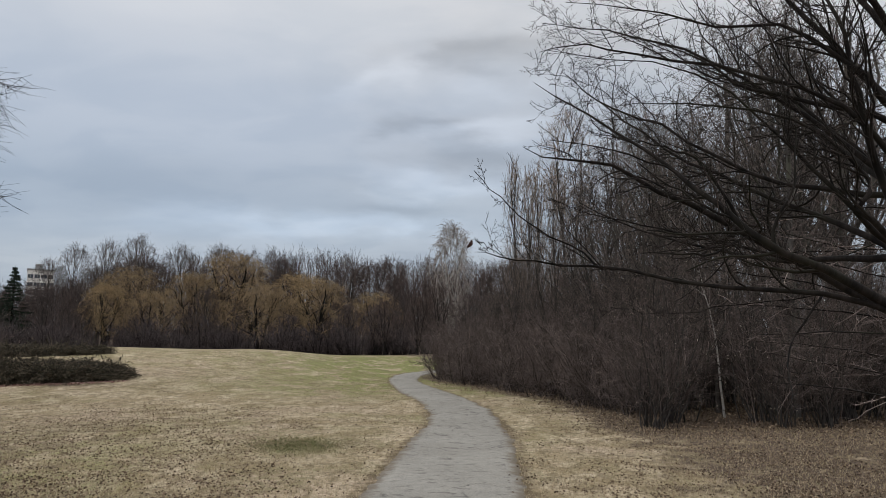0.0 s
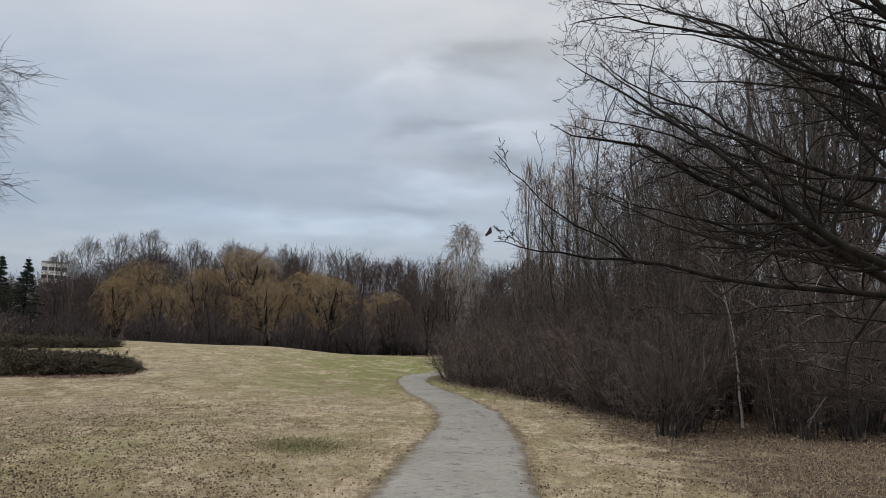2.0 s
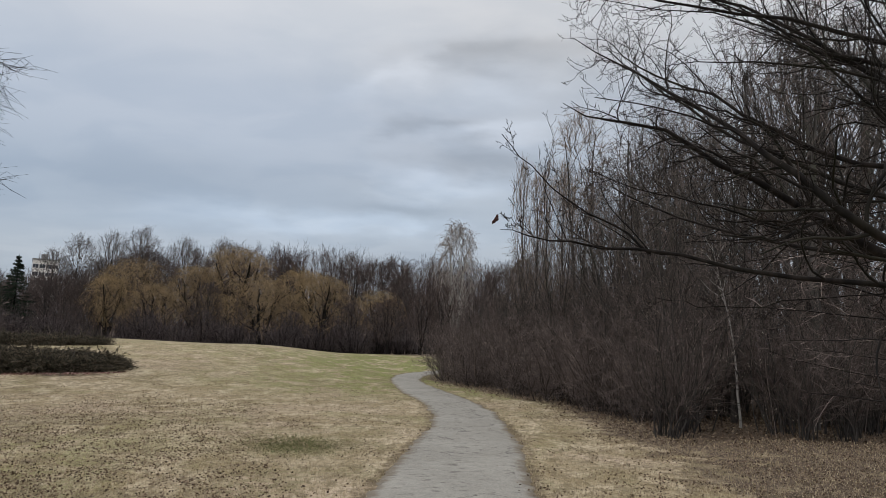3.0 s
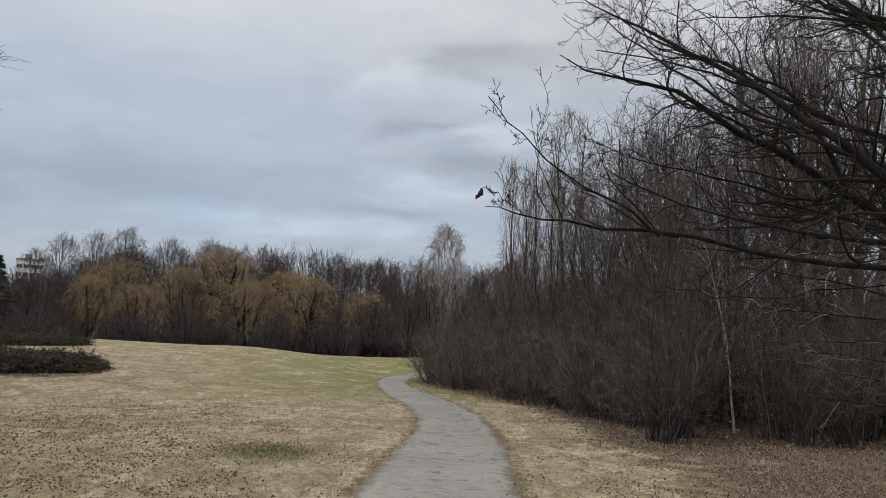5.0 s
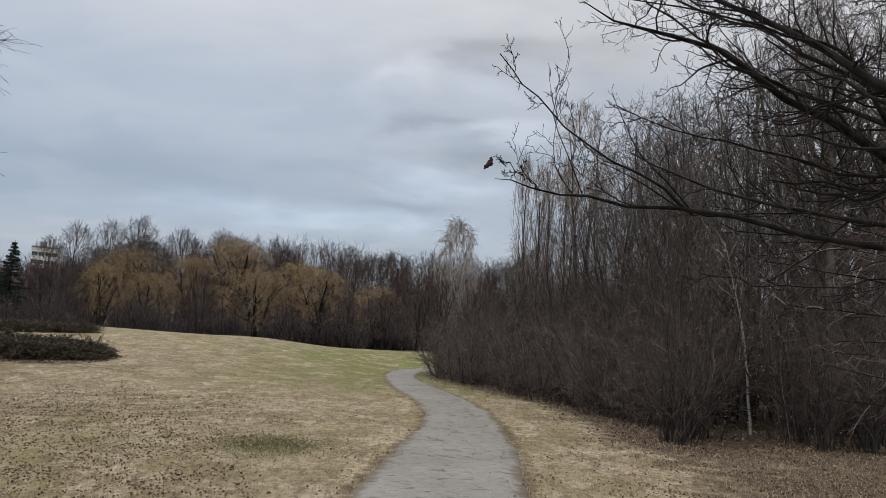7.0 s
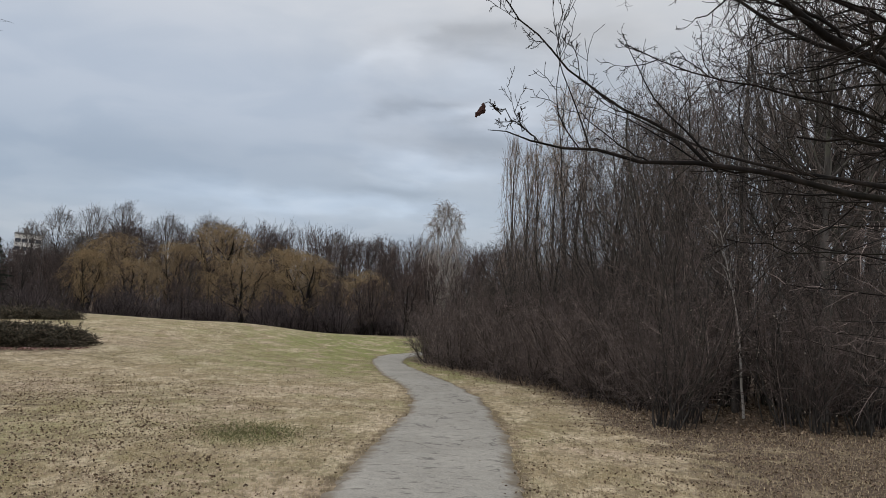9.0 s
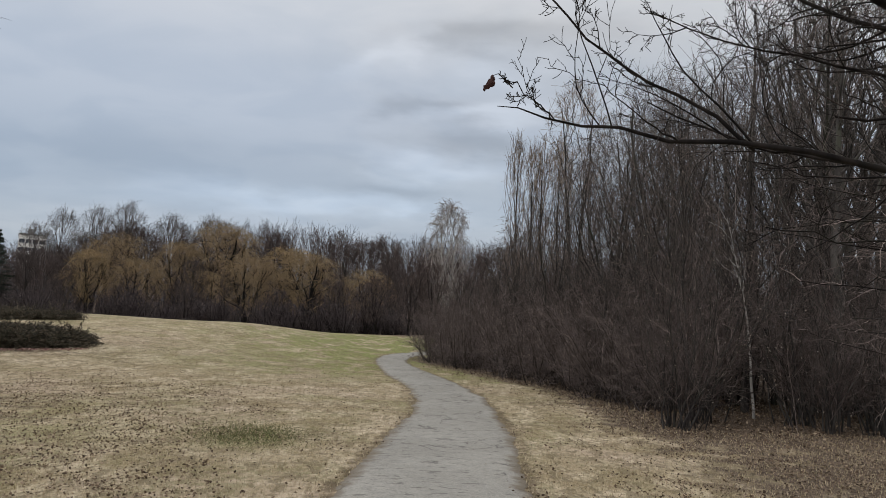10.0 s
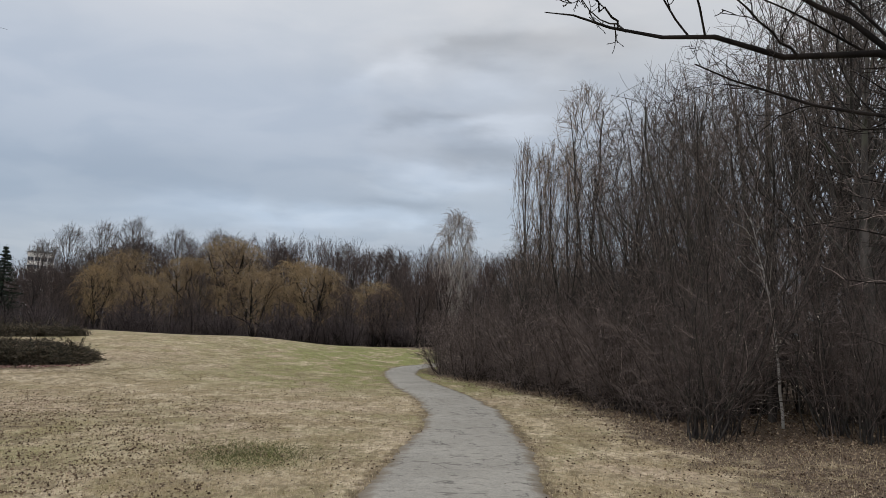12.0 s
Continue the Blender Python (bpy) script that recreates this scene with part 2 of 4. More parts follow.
def leaf_mat(name, a, b, c):
    k = Mat(name, 0.8, 0.2)
    r = k.island()
    return k.done(k.mix(k.step(r, 0.6, 1.0), k.mix(k.step(r, 0.0, 0.6), a, b), c))


M_LEAF = leaf_mat("dead_leaf", (0.055, 0.036, 0.025), (0.145, 0.10, 0.066), (0.34, 0.262, 0.185))
M_PALE_LEAF = leaf_mat("pale_leaf", (0.25, 0.21, 0.17), (0.36, 0.31, 0.25), (0.5, 0.45, 0.38))
M_RED_LEAF = leaf_mat("red_leaf", (0.17, 0.085, 0.075), (0.30, 0.165, 0.145), (0.42, 0.29, 0.25))
M_GRASS = leaf_mat("grass_blade", (0.29, 0.232, 0.14), (0.42, 0.345, 0.222), (0.51, 0.43, 0.295))
M_GREEN = leaf_mat("green_blade", (0.065, 0.070, 0.028), (0.12, 0.122, 0.050), (0.22, 0.19, 0.10))
M_JUNIPER = leaf_mat("juniper_needles", (0.028, 0.026, 0.017), (0.078, 0.067, 0.045), (0.20, 0.16, 0.115))
M_SPRUCE = leaf_mat("spruce_needles", (0.010, 0.018, 0.012), (0.020, 0.032, 0.020), (0.032, 0.045, 0.027))
M_POD = leaf_mat("curled_leaf", (0.040, 0.018, 0.016), (0.062, 0.028, 0.024), (0.075, 0.038, 0.03))


def plain_mat(name, a, b, scale, rough=0.9):
    k = Mat(name, rough)
    n = k.noise(scale, 5)
    return k.done(k.mix(k.step(n, 0.35, 0.65), a, b), n, 0.01)


M_FACADE = plain_mat("pale_render", (0.72, 0.70, 0.66), (0.80, 0.78, 0.74), 0.15)
M_ROOF = plain_mat("roof_felt", (0.2, 0.2, 0.2), (0.3, 0.3, 0.3), 0.4)
M_FRAME = plain_mat("window_frame", (0.5, 0.5, 0.5), (0.58, 0.58, 0.57), 2.0, 0.6)
M_PANE = plain_mat("window_pane", (0.05, 0.06, 0.075), (0.08, 0.09, 0.11), 0.3, 0.15)
M_WALL = plain_mat("pale_concrete", (0.60, 0.60, 0.58), (0.70, 0.70, 0.68), 0.8)

# ---- ground ----


def smooth(a, b, v):
    s = np.clip((np.asarray(v, float) - a) / (b - a), 0, 1)
    return s * s * (3 - 2 * s)


def ground_z(x, y):
    """Height of the land: level by the path, a low swell to the left, a dip under the far trees."""
    x, y = np.asarray(x, float), np.asarray(y, float)
    left = smooth(-2.5, -14.0, x)
    swell = 1.25 * smooth(17, 44, y) * (1 - smooth(47, 72, y) * 1.0)
    right = 0.80 * smooth(33, 64, y) * (1 - smooth(66, 90, y))
    z = left * swell + (1 - left) * right
    z = z + 0.05 * np.sin(x * 0.55 + 1.3) * np.sin(y * 0.31) * smooth(6, 14, y)
    far = smooth(95, 230, y)
    return z + 9.0 * far * smooth(90, -60, np.abs(x) - 80)


CENTRE = [(0.0, -14), (0.0, 0), (0.0, 5), (0.02, 8.5), (0.12, 10.7), (0.25, 13), (0.37, 17), (0.04, 20.8), (-0.85, 25),
          (-1.85, 31), (-2.3, 35.5), (-1.9, 39.5), (0.2, 43.0), (4.0, 45.5), (10.0, 47.5)]


def spline(points, per=12):
    p = np.array(points, float)
    p = np.vstack([2 * p[0] - p[1], p, 2 * p[-1] - p[-2]])
    out = []
    for i in range(1, len(p) - 2):
        a, b, c, d = p[i - 1:i + 3]
        for s in np.arange(per) / per:
            out.append(0.5 * (2 * b + (c - a) * s + (2 * a - 5 * b + 4 * c - d) * s ** 2 + (3 * b - a - 3 * c + d) * s ** 3))
    out.append(p[-2])
    return np.array(out)


LINE = spline(CENTRE, 14)


def half_width(y):
    return 0.91 - 0.12 * smooth(12, 18, y) - 0.12 * smooth(24, 36, y)


def path_distance(x, y):
    x, y = np.asarray(x, float).ravel(), np.asarray(y, float).ravel()
    best = np.full(x.shape, 1e9)
    for px, py in LINE[::3]:
        best = np.minimum(best, (x - px) ** 2 + (y - py) ** 2)
    return np.sqrt(best)


# the front of the wood, from the bend of the path to the right
EDGE = [(2.0, 46.0), (-0.9, 37.6), (-0.1, 33.5), (1.3, 27.8), (2.0, 25.6), (3.3, 22.4), (3.95, 18.5), (4.1, 15.5), (5.0, 14.9), (6.2, 15.2), (8, 15.5), (11, 15.9), (18, 15.5), (40, 13)]
EDGE_LINE = spline(EDGE, 10)


def wood_depth(x, y):
    """Signed distance into the wood behind its front line."""
    x, y = np.asarray(x, float), np.asarray(y, float)
    sh = x.shape
    x, y = x.ravel(), y.ravel()
    best, sign = np.full(x.shape, 1e9), np.zeros(x.shape)
    for (ax, ay), (bx, by) in zip(EDGE_LINE[:-1], EDGE_LINE[1:]):
        ux, uy = bx - ax, by - ay
        s = np.clip(((x - ax) * ux + (y - ay) * uy) / (ux * ux + uy * uy + 1e-9), 0, 1)
        dx, dy = x - ax - s * ux, y - ay - s * uy
        d = dx * dx + dy * dy
        near = d < best
        best = np.where(near, d, best)
        sign = np.where(near, np.sign(ux * dy - uy * dx), sign)
    return (np.sqrt(best) * sign).reshape(sh)


def raw_mesh(name, verts, faces, mat, smooth_shade=False):
    me = bpy.data.meshes.new(name)
    verts = np.asarray(verts, np.float32)
    me.vertices.add(len(verts))
    me.vertices.foreach_set("co", verts.ravel())
    faces = np.asarray(faces, np.int32)
    k = faces.shape[1]
    me.loops.add(faces.size)
    me.loops.foreach_set("vertex_index", faces.ravel())
    me.polygons.add(len(faces))
    me.polygons.foreach_set("loop_start", np.arange(len(faces), dtype=np.int32) * k)
    me.update(calc_edges=True)
    me.polygons.foreach_set("use_smooth", np.full(len(faces), smooth_shade))
    me.materials.append(mat)
    me.validate()
    return me


def grid_faces(nx, ny):
    i = np.arange(nx * ny).reshape(ny, nx)
    return np.stack([i[:-1, :-1], i[:-1, 1:], i[1:, 1:], i[1:, :-1]], -1).reshape(-1, 4)


def float_layer(me, name, values):
    me.attributes.new(name, "FLOAT", "POINT").data.foreach_set("value", np.asarray(values, np.float32).ravel())


def build_ground():
    far = np.array([60, 75, 95, 120, 160, 230, 400, 800, 2000.0])
    xs = np.concatenate([-far[::-1] - 0, np.arange(-48, -20, 1.0), np.arange(-20, 12, 0.25), np.arange(12, 50, 1.0), far])
    ys = np.concatenate([-far[::-1] - 20, np.arange(-70, -10, 5.0), np.arange(-10, 6, 1.0), np.arange(6, 50, 0.25), np.arange(50, 120, 1.5), [125, 132, 140, 150, 165, 185, 210, 240, 300, 420, 700, 1300, 3000]])
    X, Y = np.meshgrid(xs, ys)
    Z = ground_z(X, Y)
    me = raw_mesh("ground", np.stack([X, Y, Z], -1).reshape(-1, 3), grid_faces(len(xs), len(ys)), M_GROUND, True)
    pd = path_distance(X, Y).reshape(X.shape)
    wd = wood_depth(X, Y)
    litter = smooth(-1.6, 0.5, wd) + 0.85 * smooth(0.8, 5.0, X) * smooth(24, 11, Y) * smooth(-9, 1, Y) + smooth(52, 62, Y) * 0.9 + 0.45 * smooth(-1.5, -7.0, X) * smooth(25, 13, Y)
    jun = np.exp(-(((X + 15.5) / 5.6) ** 4 + ((Y - 24.3) / 0.9) ** 2)) * 0.8
    float_layer(me, "litter", np.clip(litter + jun, 0, 1.2))
    green = 1.05 * smooth(20.5, 27, Y) * smooth(62, 54, Y) * smooth(-13, -2, X) + 0.35 * smooth(28, 40, Y) * (Y < 60)
    green += 1.05 * np.exp(-(((X + 2.45) / 0.52) ** 2 + ((Y - 12.5) / 0.7) ** 2))
    green += 0.5 * np.exp(-(((X + 0.2) / 4) ** 2 + ((Y - 17.5) / 0.6) ** 2)) * (X < 0) + 0.75 * smooth(-2, -6, X) * smooth(17, 9, Y)
    float_layer(me, "green", green)
    float_layer(me, "verge", np.exp(-((pd - half_width(Y)) / 0.22) ** 2))
    tagged(new("ground", me), "mown straw-coloured spring lawn with green patches and dead leaves", "lawn", kind="structure")


def build_path():
    rng = np.random.default_rng(5)
    L = spline([tuple(p) for p in LINE], 12)
    t = np.gradient(L, axis=0)
    t /= np.linalg.norm(t, axis=1)[:, None]
    nrm = np.stack([t[:, 1], -t[:, 0]], 1)
    s = np.linspace(-1, 1, 13)
    wob = np.array([[noise.noise((p[0] * 0.9, p[1] * 0.9, k * 7.0)) * 0.10 + noise.noise((p[0] * 4, p[1] * 4, k * 9.0)) * 0.06 + noise.noise((p[0] * 9, p[1] * 9, k * 5.0)) * 0.03 for k in (0, 1)] for p in L])
    w = half_width(L[:, 1])
    V, E = [], []
    for a in s:
        off = a * (w + (wob[:, 0] if a < 0 else wob[:, 1]))
        p = L + nrm * off[:, None]
        V.append(np.column_stack([p, ground_z(p[:, 0], p[:, 1]) + 0.022 * (1 - abs(a) ** 6) + 0.006]))
        E.append(np.full(len(L), max(0.0, (abs(a) - 0.62) / 0.38)))
    for a in (-1, 1):
        off = a * (w + 0.05 + (wob[:, 0] if a < 0 else wob[:, 1]))
        p = L + nrm * off[:, None]
        row = np.column_stack([p, ground_z(p[:, 0], p[:, 1]) - 0.05])
        V.insert(0, row) if a < 0 else V.append(row)
        E.insert(0, np.ones(len(L))) if a < 0 else E.append(np.ones(len(L)))
    me = raw_mesh("path", np.concatenate(V), grid_faces(len(L), len(V)), M_PATH, True)
    float_layer(me, "edge", np.concatenate(E))
    tagged(new("path", me), "narrow worn grey asphalt footpath with cracks curving through lawn", "path", kind="structure")


build_ground()
build_path()

# ---- tree growing ----


def thing(name, label, category, group="", kind=""):
    return tagged(new(name), label, category, group, kind)


def child(name, me, parent, label=""):
    ob = new(name, me)
    ob.parent = parent
    return tagged(ob, label) if label else ob


def unit(v):
    return v / (np.linalg.norm(v, axis=-1, keepdims=True) + 1e-9)


def march(rng, start, way, length, n, up=0.0, wig=0.15, pull=None):
    """Wandering lines from start along way: (B, n, 3)."""
    B = len(start)
    P = np.empty((B, n, 3))
    P[:, 0] = start
    d = unit(way)
    step = (np.broadcast_to(length, (B,)) / (n - 1))[:, None]
    for i in range(1, n):
        d = d + rng.normal(0, wig, (B, 3))
        d[:, 2] += up
        d = unit(d)
        P[:, i] = P[:, i - 1] + d * step
    return P


def lerp_at(A, s):
    n = A.shape[1] - 1
    f = np.clip(s * n, 0, n - 1e-6)
    i = f.astype(int)
    w = f - i
    r = np.arange(len(A))
    w = w[:, None] if A.ndim == 3 else w
    return A[r, i] * (1 - w) + A[r, i + 1] * w


def sprout(rng, P, R, count, lo, hi, length, angle, n, up=0.0, wig=0.15, thin=0.6, tip=0.35, shrink=0.5, least=0.003, rel=False):
    """Side shoots of the lines P with radii R."""
    B = len(P)
    base = np.repeat(np.arange(B), count)
    s = lo + (hi - lo) * (np.tile(np.arange(count), B) + rng.random(B * count)) / count
    PP, RR = P[base], R[base]
    at = lerp_at(PP, s)
    d = unit(lerp_at(PP, np.minimum(s + 0.08, 1)) - lerp_at(PP, np.maximum(s - 0.08, 0)))
    side = unit(np.cross(d, unit(rng.normal(0, 1, (B * count, 3)))))
    a = np.radians(angle * rng.uniform(0.7, 1.3, B * count))[:, None]
    way = d * np.cos(a) + side * np.sin(a)
    ln = length * rng.uniform(0.6, 1.3, B * count) * (1 - shrink * s)
    if rel:
        ln = ln * np.linalg.norm(np.diff(PP, axis=1), axis=2).sum(1)
    Q = march(rng, at, way, ln, n, up, wig)
    r0 = np.maximum(lerp_at(RR, s) * thin, least)
    return Q, r0[:, None] * np.linspace(1, tip, n)[None]


def tube_arrays(P, R, sides):
    B, n, _ = P.shape
    T = unit(np.gradient(P, axis=1))
    mean = unit(P[:, -1] - P[:, 0])
    ref = np.where(np.abs(mean[:, 2:3]) < 0.8, np.array([[0, 0, 1.0]]), np.array([[1.0, 0.2, 0]]))
    u = unit(np.cross(T, ref[:, None]))
    v = np.cross(T, u)
    ang = np.arange(sides) * 2 * math.pi / sides
    ring = u[:, :, None] * np.cos(ang)[:, None] + v[:, :, None] * np.sin(ang)[:, None]
    V = P[:, :, None] + ring * R[:, :, None, None]
    idx = np.arange(B * n * sides).reshape(B, n, sides)
    a, b = idx[:, :-1], idx[:, 1:]
    F = np.stack([a, np.roll(a, -1, 2), np.roll(b, -1, 2), b], -1).reshape(-1, 4)
    return V.reshape(-1, 3), F


def tubes(name, groups, mat, smooth_shade=True):
    """One mesh of round tapered wood from groups of (lines, radii, sides)."""
    VV, FF, k = [], [], 0
    for P, R, sides in groups:
        V, F = tube_arrays(P, R, sides)
        VV.append(V)
        FF.append(F + k)
        k += len(V)
    return raw_mesh(name, np.concatenate(VV), np.concatenate(FF), mat, smooth_shade)


def flakes(name, rng, at, size, mat, lift=0.5, way=None, slim=0.55):
    """Small bent leaves: two triangles that meet in a fold, one pair a place."""
    n = len(at)
    a = unit(rng.normal(0, 1, (n, 3)) * (1, 1, lift)) if way is None else unit(way)
    b = unit(np.cross(a, unit(rng.normal(0, 1, (n, 3)) + (0, 0, 0.8))))
    c = np.cross(a, b)
    s = (size * rng.uniform(0.6, 1.4, n))[:, None]
    V = np.stack([at - a * s, at + b * s * slim + c * s * 0.2, at + a * s, at - b * s * slim + c * s * 0.25], 1)
    i = np.arange(n * 4).reshape(n, 4)
    F = np.concatenate([i[:, [0, 1, 2]], i[:, [0, 2, 3]]])
    return raw_mesh(name, V.reshape(-1, 3), F, mat)


def each_line(name, prefix, P, R, sides, mat, parent):
    """Every line as a part of its own."""
    for p, r in zip(P, R):
        child(name, tubes(prefix, [(p[None], r[None], sides)], mat), parent)


def mass(name, me, parent):
    return tagged(child(name, me, parent), kind="stuff")


def woody_tree(name, label, seed, height, radius, mats, limbs=16, spread=0.42, angle=48, up=0.10, low=0.25, twigs=5, shoots=7, droop=0.02, twig_len=0.10, lean=(0, 0), group="", fine=0.006, stems=1, wig=0.07, lw=0.14, thin=0.5):
    """A bare broadleaf tree with its foot at the origin."""
    rng = np.random.default_rng(seed)
    tree = thing(name, label, "tree", group)
    foot = np.column_stack([rng.normal(0, 0.10 * (stems > 1), (stems, 2)), np.full(stems, -0.1)])
    way = np.column_stack([rng.normal(0, 0.03, (stems, 2)) + lean, np.ones(stems)])
    P0 = march(rng, foot, way, height * rng.uniform(0.8, 1.0, stems), 11, 0.03, wig)
    R0 = radius * np.linspace(1, 0.14, 11)[None] * rng.uniform(0.65, 1, (stems, 1))
    each_line("trunk", name + "_trunk", P0, R0, 8, mats[0], tree)
    P1, R1 = sprout(rng, P0, R0, limbs, low, 0.98, height * spread, angle, 7, up, lw, thin, 0.3, 0.55, fine * 2)
    mass("branchwork", tubes(name + "_branchwork", [(P1, R1, 4)], mats[0]), tree)
    P2, R2 = sprout(rng, P1, R1, shoots, 0.2, 1.0, height * spread * 0.42, 42, 4, up * 0.6 - droop, lw + 0.02, 0.6, 0.4, 0.45, fine * 1.4)
    P3, R3 = sprout(rng, P2, R2, twigs, 0.15, 1.0, height * twig_len, 38, 3, -droop * 1.5, 0.25, 0.7, 0.5, 0.3, fine)
    mass("crown", tubes(name + "_crown", [(P2, R2, 3), (P3, R3, 3)], mats[1]), tree)
    return tree


def bend(a, b, c, n):
    """Curves from a by b to c: (B, n, 3)."""
    s = np.linspace(0, 1, n)[None, :, None]
    return (1 - s) ** 2 * a[:, None] + 2 * s * (1 - s) * b[:, None] + s ** 2 * c[:, None]


def crown_tree(name, label, seed, height, radius, mats, group="", stems=1, base=0.25, rx=0.25, zc=0.60, rz=0.40, limbs=16, subs=8, twigs=6, twig=0.06, droop=0.0, fine=0.006, wob=0.012, low=-0.3, steep=0.35, split=False, lean=(0, 0), sides=8, messy=0.42):
    """A bare tree whose branches fill a rounded crown, with its foot at the origin."""
    rng = np.random.default_rng(seed)
    tree = thing(name, label, "tree", group)
    h = height
    ell = np.array([rx, rx, rz]) * h
    foot = np.column_stack([rng.normal(0, 0.012 * h * (stems > 1), (stems, 2)), np.full(stems, -0.1)])
    a0 = rng.uniform(0, 6.28) + np.arange(stems) * 6.28 / stems
    out = np.column_stack([np.cos(a0), np.sin(a0)]) * (rx * 0.5 * h * (stems > 1)) + np.array(lean) * h
    top = np.column_stack([out, np.full(stems, h * (zc + rz * 0.55))])
    mid = np.column_stack([out * 0.35, np.full(stems, h * 0.45)])
    P0 = bend(foot, mid, top, 11)
    P0[:, 1:] += rng.normal(0, wob * h * 0.5, P0[:, 1:].shape) * (1, 1, 0.3)
    R0 = radius * np.linspace(1, 0.16, 11)[None] * rng.uniform(0.75, 1, (stems, 1))
    each_line("trunk", name + "_trunk", P0, R0, sides, mats[0], tree)
    own = np.repeat(np.arange(stems), limbs)
    q = np.tile((np.arange(limbs) + 0.5) / limbs, stems)
    az = np.arange(stems * limbs) * 2.4 + rng.uniform(0, 6.28)
    el = low + (1.45 - low) * q + rng.normal(0, 0.08, len(q))
    way = np.column_stack([np.cos(el) * np.cos(az), np.cos(el) * np.sin(az), np.sin(el)])
    c = np.array([lean[0] * h * 0.7, lean[1] * h * 0.7, zc * h])
    target = c + way * ell * rng.uniform(0.78, 1.0, (len(q), 1))
    start = lerp_at(P0[own], base + (0.95 - base) * q * rng.uniform(0.8, 1, len(q)))
    r1 = lerp_at(R0[own], base + (0.95 - base) * q) * 0.52
    P1 = bend(start, start + (target - start) * (0.5, 0.5, steep), target, 8)
    P1[:, 1:] += rng.normal(0, wob * h, P1[:, 1:].shape) * np.linspace(0.3, 1, 7)[None, :, None]
    R1 = np.maximum(r1[:, None] * np.linspace(1, 0.22, 8)[None], fine * 1.5)
    if split:
        each_line("limb", name + "_limb", P1, R1, 5, mats[0], tree)
    else:
        mass("branchwork", tubes(name + "_branchwork", [(P1, R1, 4)], mats[0]), tree)

    def offshoots(P, R, count, lo, reach, n):
        k = np.repeat(np.arange(len(P)), count)
        s = lo + (1 - lo) * (np.tile(np.arange(count), len(P)) + rng.random(len(k))) / count
        at, r = lerp_at(P[k], s), lerp_at(R[k], s)
        d = unit(lerp_at(P[k], np.minimum(s + 0.1, 1)) - lerp_at(P[k], np.maximum(s - 0.1, 0)))
        o = unit(unit((at - c) / ell) + rng.normal(0, messy, at.shape))
        v = c + o * ell * rng.uniform(0.88, 1.05, (len(k), 1)) - at
        ln = np.linalg.norm(v, axis=1, keepdims=True)
        v = v * np.minimum(1, reach * h / ln)
        ln = np.minimum(ln, reach * h)
        Q = bend(at, at + d * ln * 0.45, at + v, n)
        Q[:, 1:] += rng.normal(0, wob * h * 0.35, Q[:, 1:].shape)
        return Q, np.maximum(r[:, None] * np.linspace(0.6, 0.25, n)[None], fine * 1.2)

    P2, R2 = offshoots(P1, R1, subs, 0.2, 0.24, 5)
    k = np.repeat(np.arange(len(P2)), twigs)
    s = 0.15 + 0.85 * (np.tile(np.arange(twigs), len(P2)) + rng.random(len(k))) / twigs
    at = lerp_at(P2[k], s)
    d = unit(P2[k, -1] - P2[k, 0])
    d = unit(d * 0.8 + unit((at - c) / ell) * 0.35 + rng.normal(0, messy * 0.8, at.shape) + np.array([0, 0, 0.15 - droop]))
    P3 = march(rng, at, d, twig * h * rng.uniform(0.6, 1.3, len(k)), 4 if droop else 3, -droop * 0.7, 0.1)
    R3 = fine * np.linspace(1, 0.6, P3.shape[1])[None] * np.ones((len(k), 1))
    mass("crown", tubes(name + "_crown", [(P2, R2, 3), (P3, R3, 3)], mats[1]), tree)
    return tree


def shrub(seed, height, label, mats, stems=14, flare=0.5, fine=0.004, group="shrubs of the thicket", lean=(0, 0), kids=7, twigs=5, split=True, thick=1.0, name="shrub"):
    """A many-stemmed bush with its foot at the origin."""
    rng = np.random.default_rng(seed)
    bush = thing(name, label, "shrub", group)
    foot = np.column_stack([rng.normal(0, 0.22, (stems, 2)), np.full(stems, -0.05)])
    way = np.column_stack([rng.normal(0, flare, (stems, 2)) + lean, np.ones(stems)])
    P0 = march(rng, foot, way, height * rng.uniform(0.5, 1.05, stems), 9, 0.05, 0.15)
    R0 = thick * height * rng.uniform(0.003, 0.0085, (stems, 1)) * np.linspace(1, 0.25, 9)[None]
    if split:
        each_line("stem", "shrub_stem", P0, R0, 5, mats[0], bush)
    else:
        mass("thicket_base", tubes("shrub_thicket_base", [(P0, R0, 4)], mats[0]), bush)
    P1, R1 = sprout(rng, P0, R0, kids, 0.12, 1.0, height * 0.27, 44, 5, 0.05, 0.2, 0.6, 0.4, 0.4, fine * 1.2)
    P2, R2 = sprout(rng, P1, R1, twigs, 0.1, 1.0, height * 0.10, 48, 3, 0.03, 0.22, 0.7, 0.5, 0.3, fine * 0.9)
    mass("crown", tubes("shrub_crown", [(P1, R1, 3), (P2, R2, 3)], mats[1]), bush)
    return bush


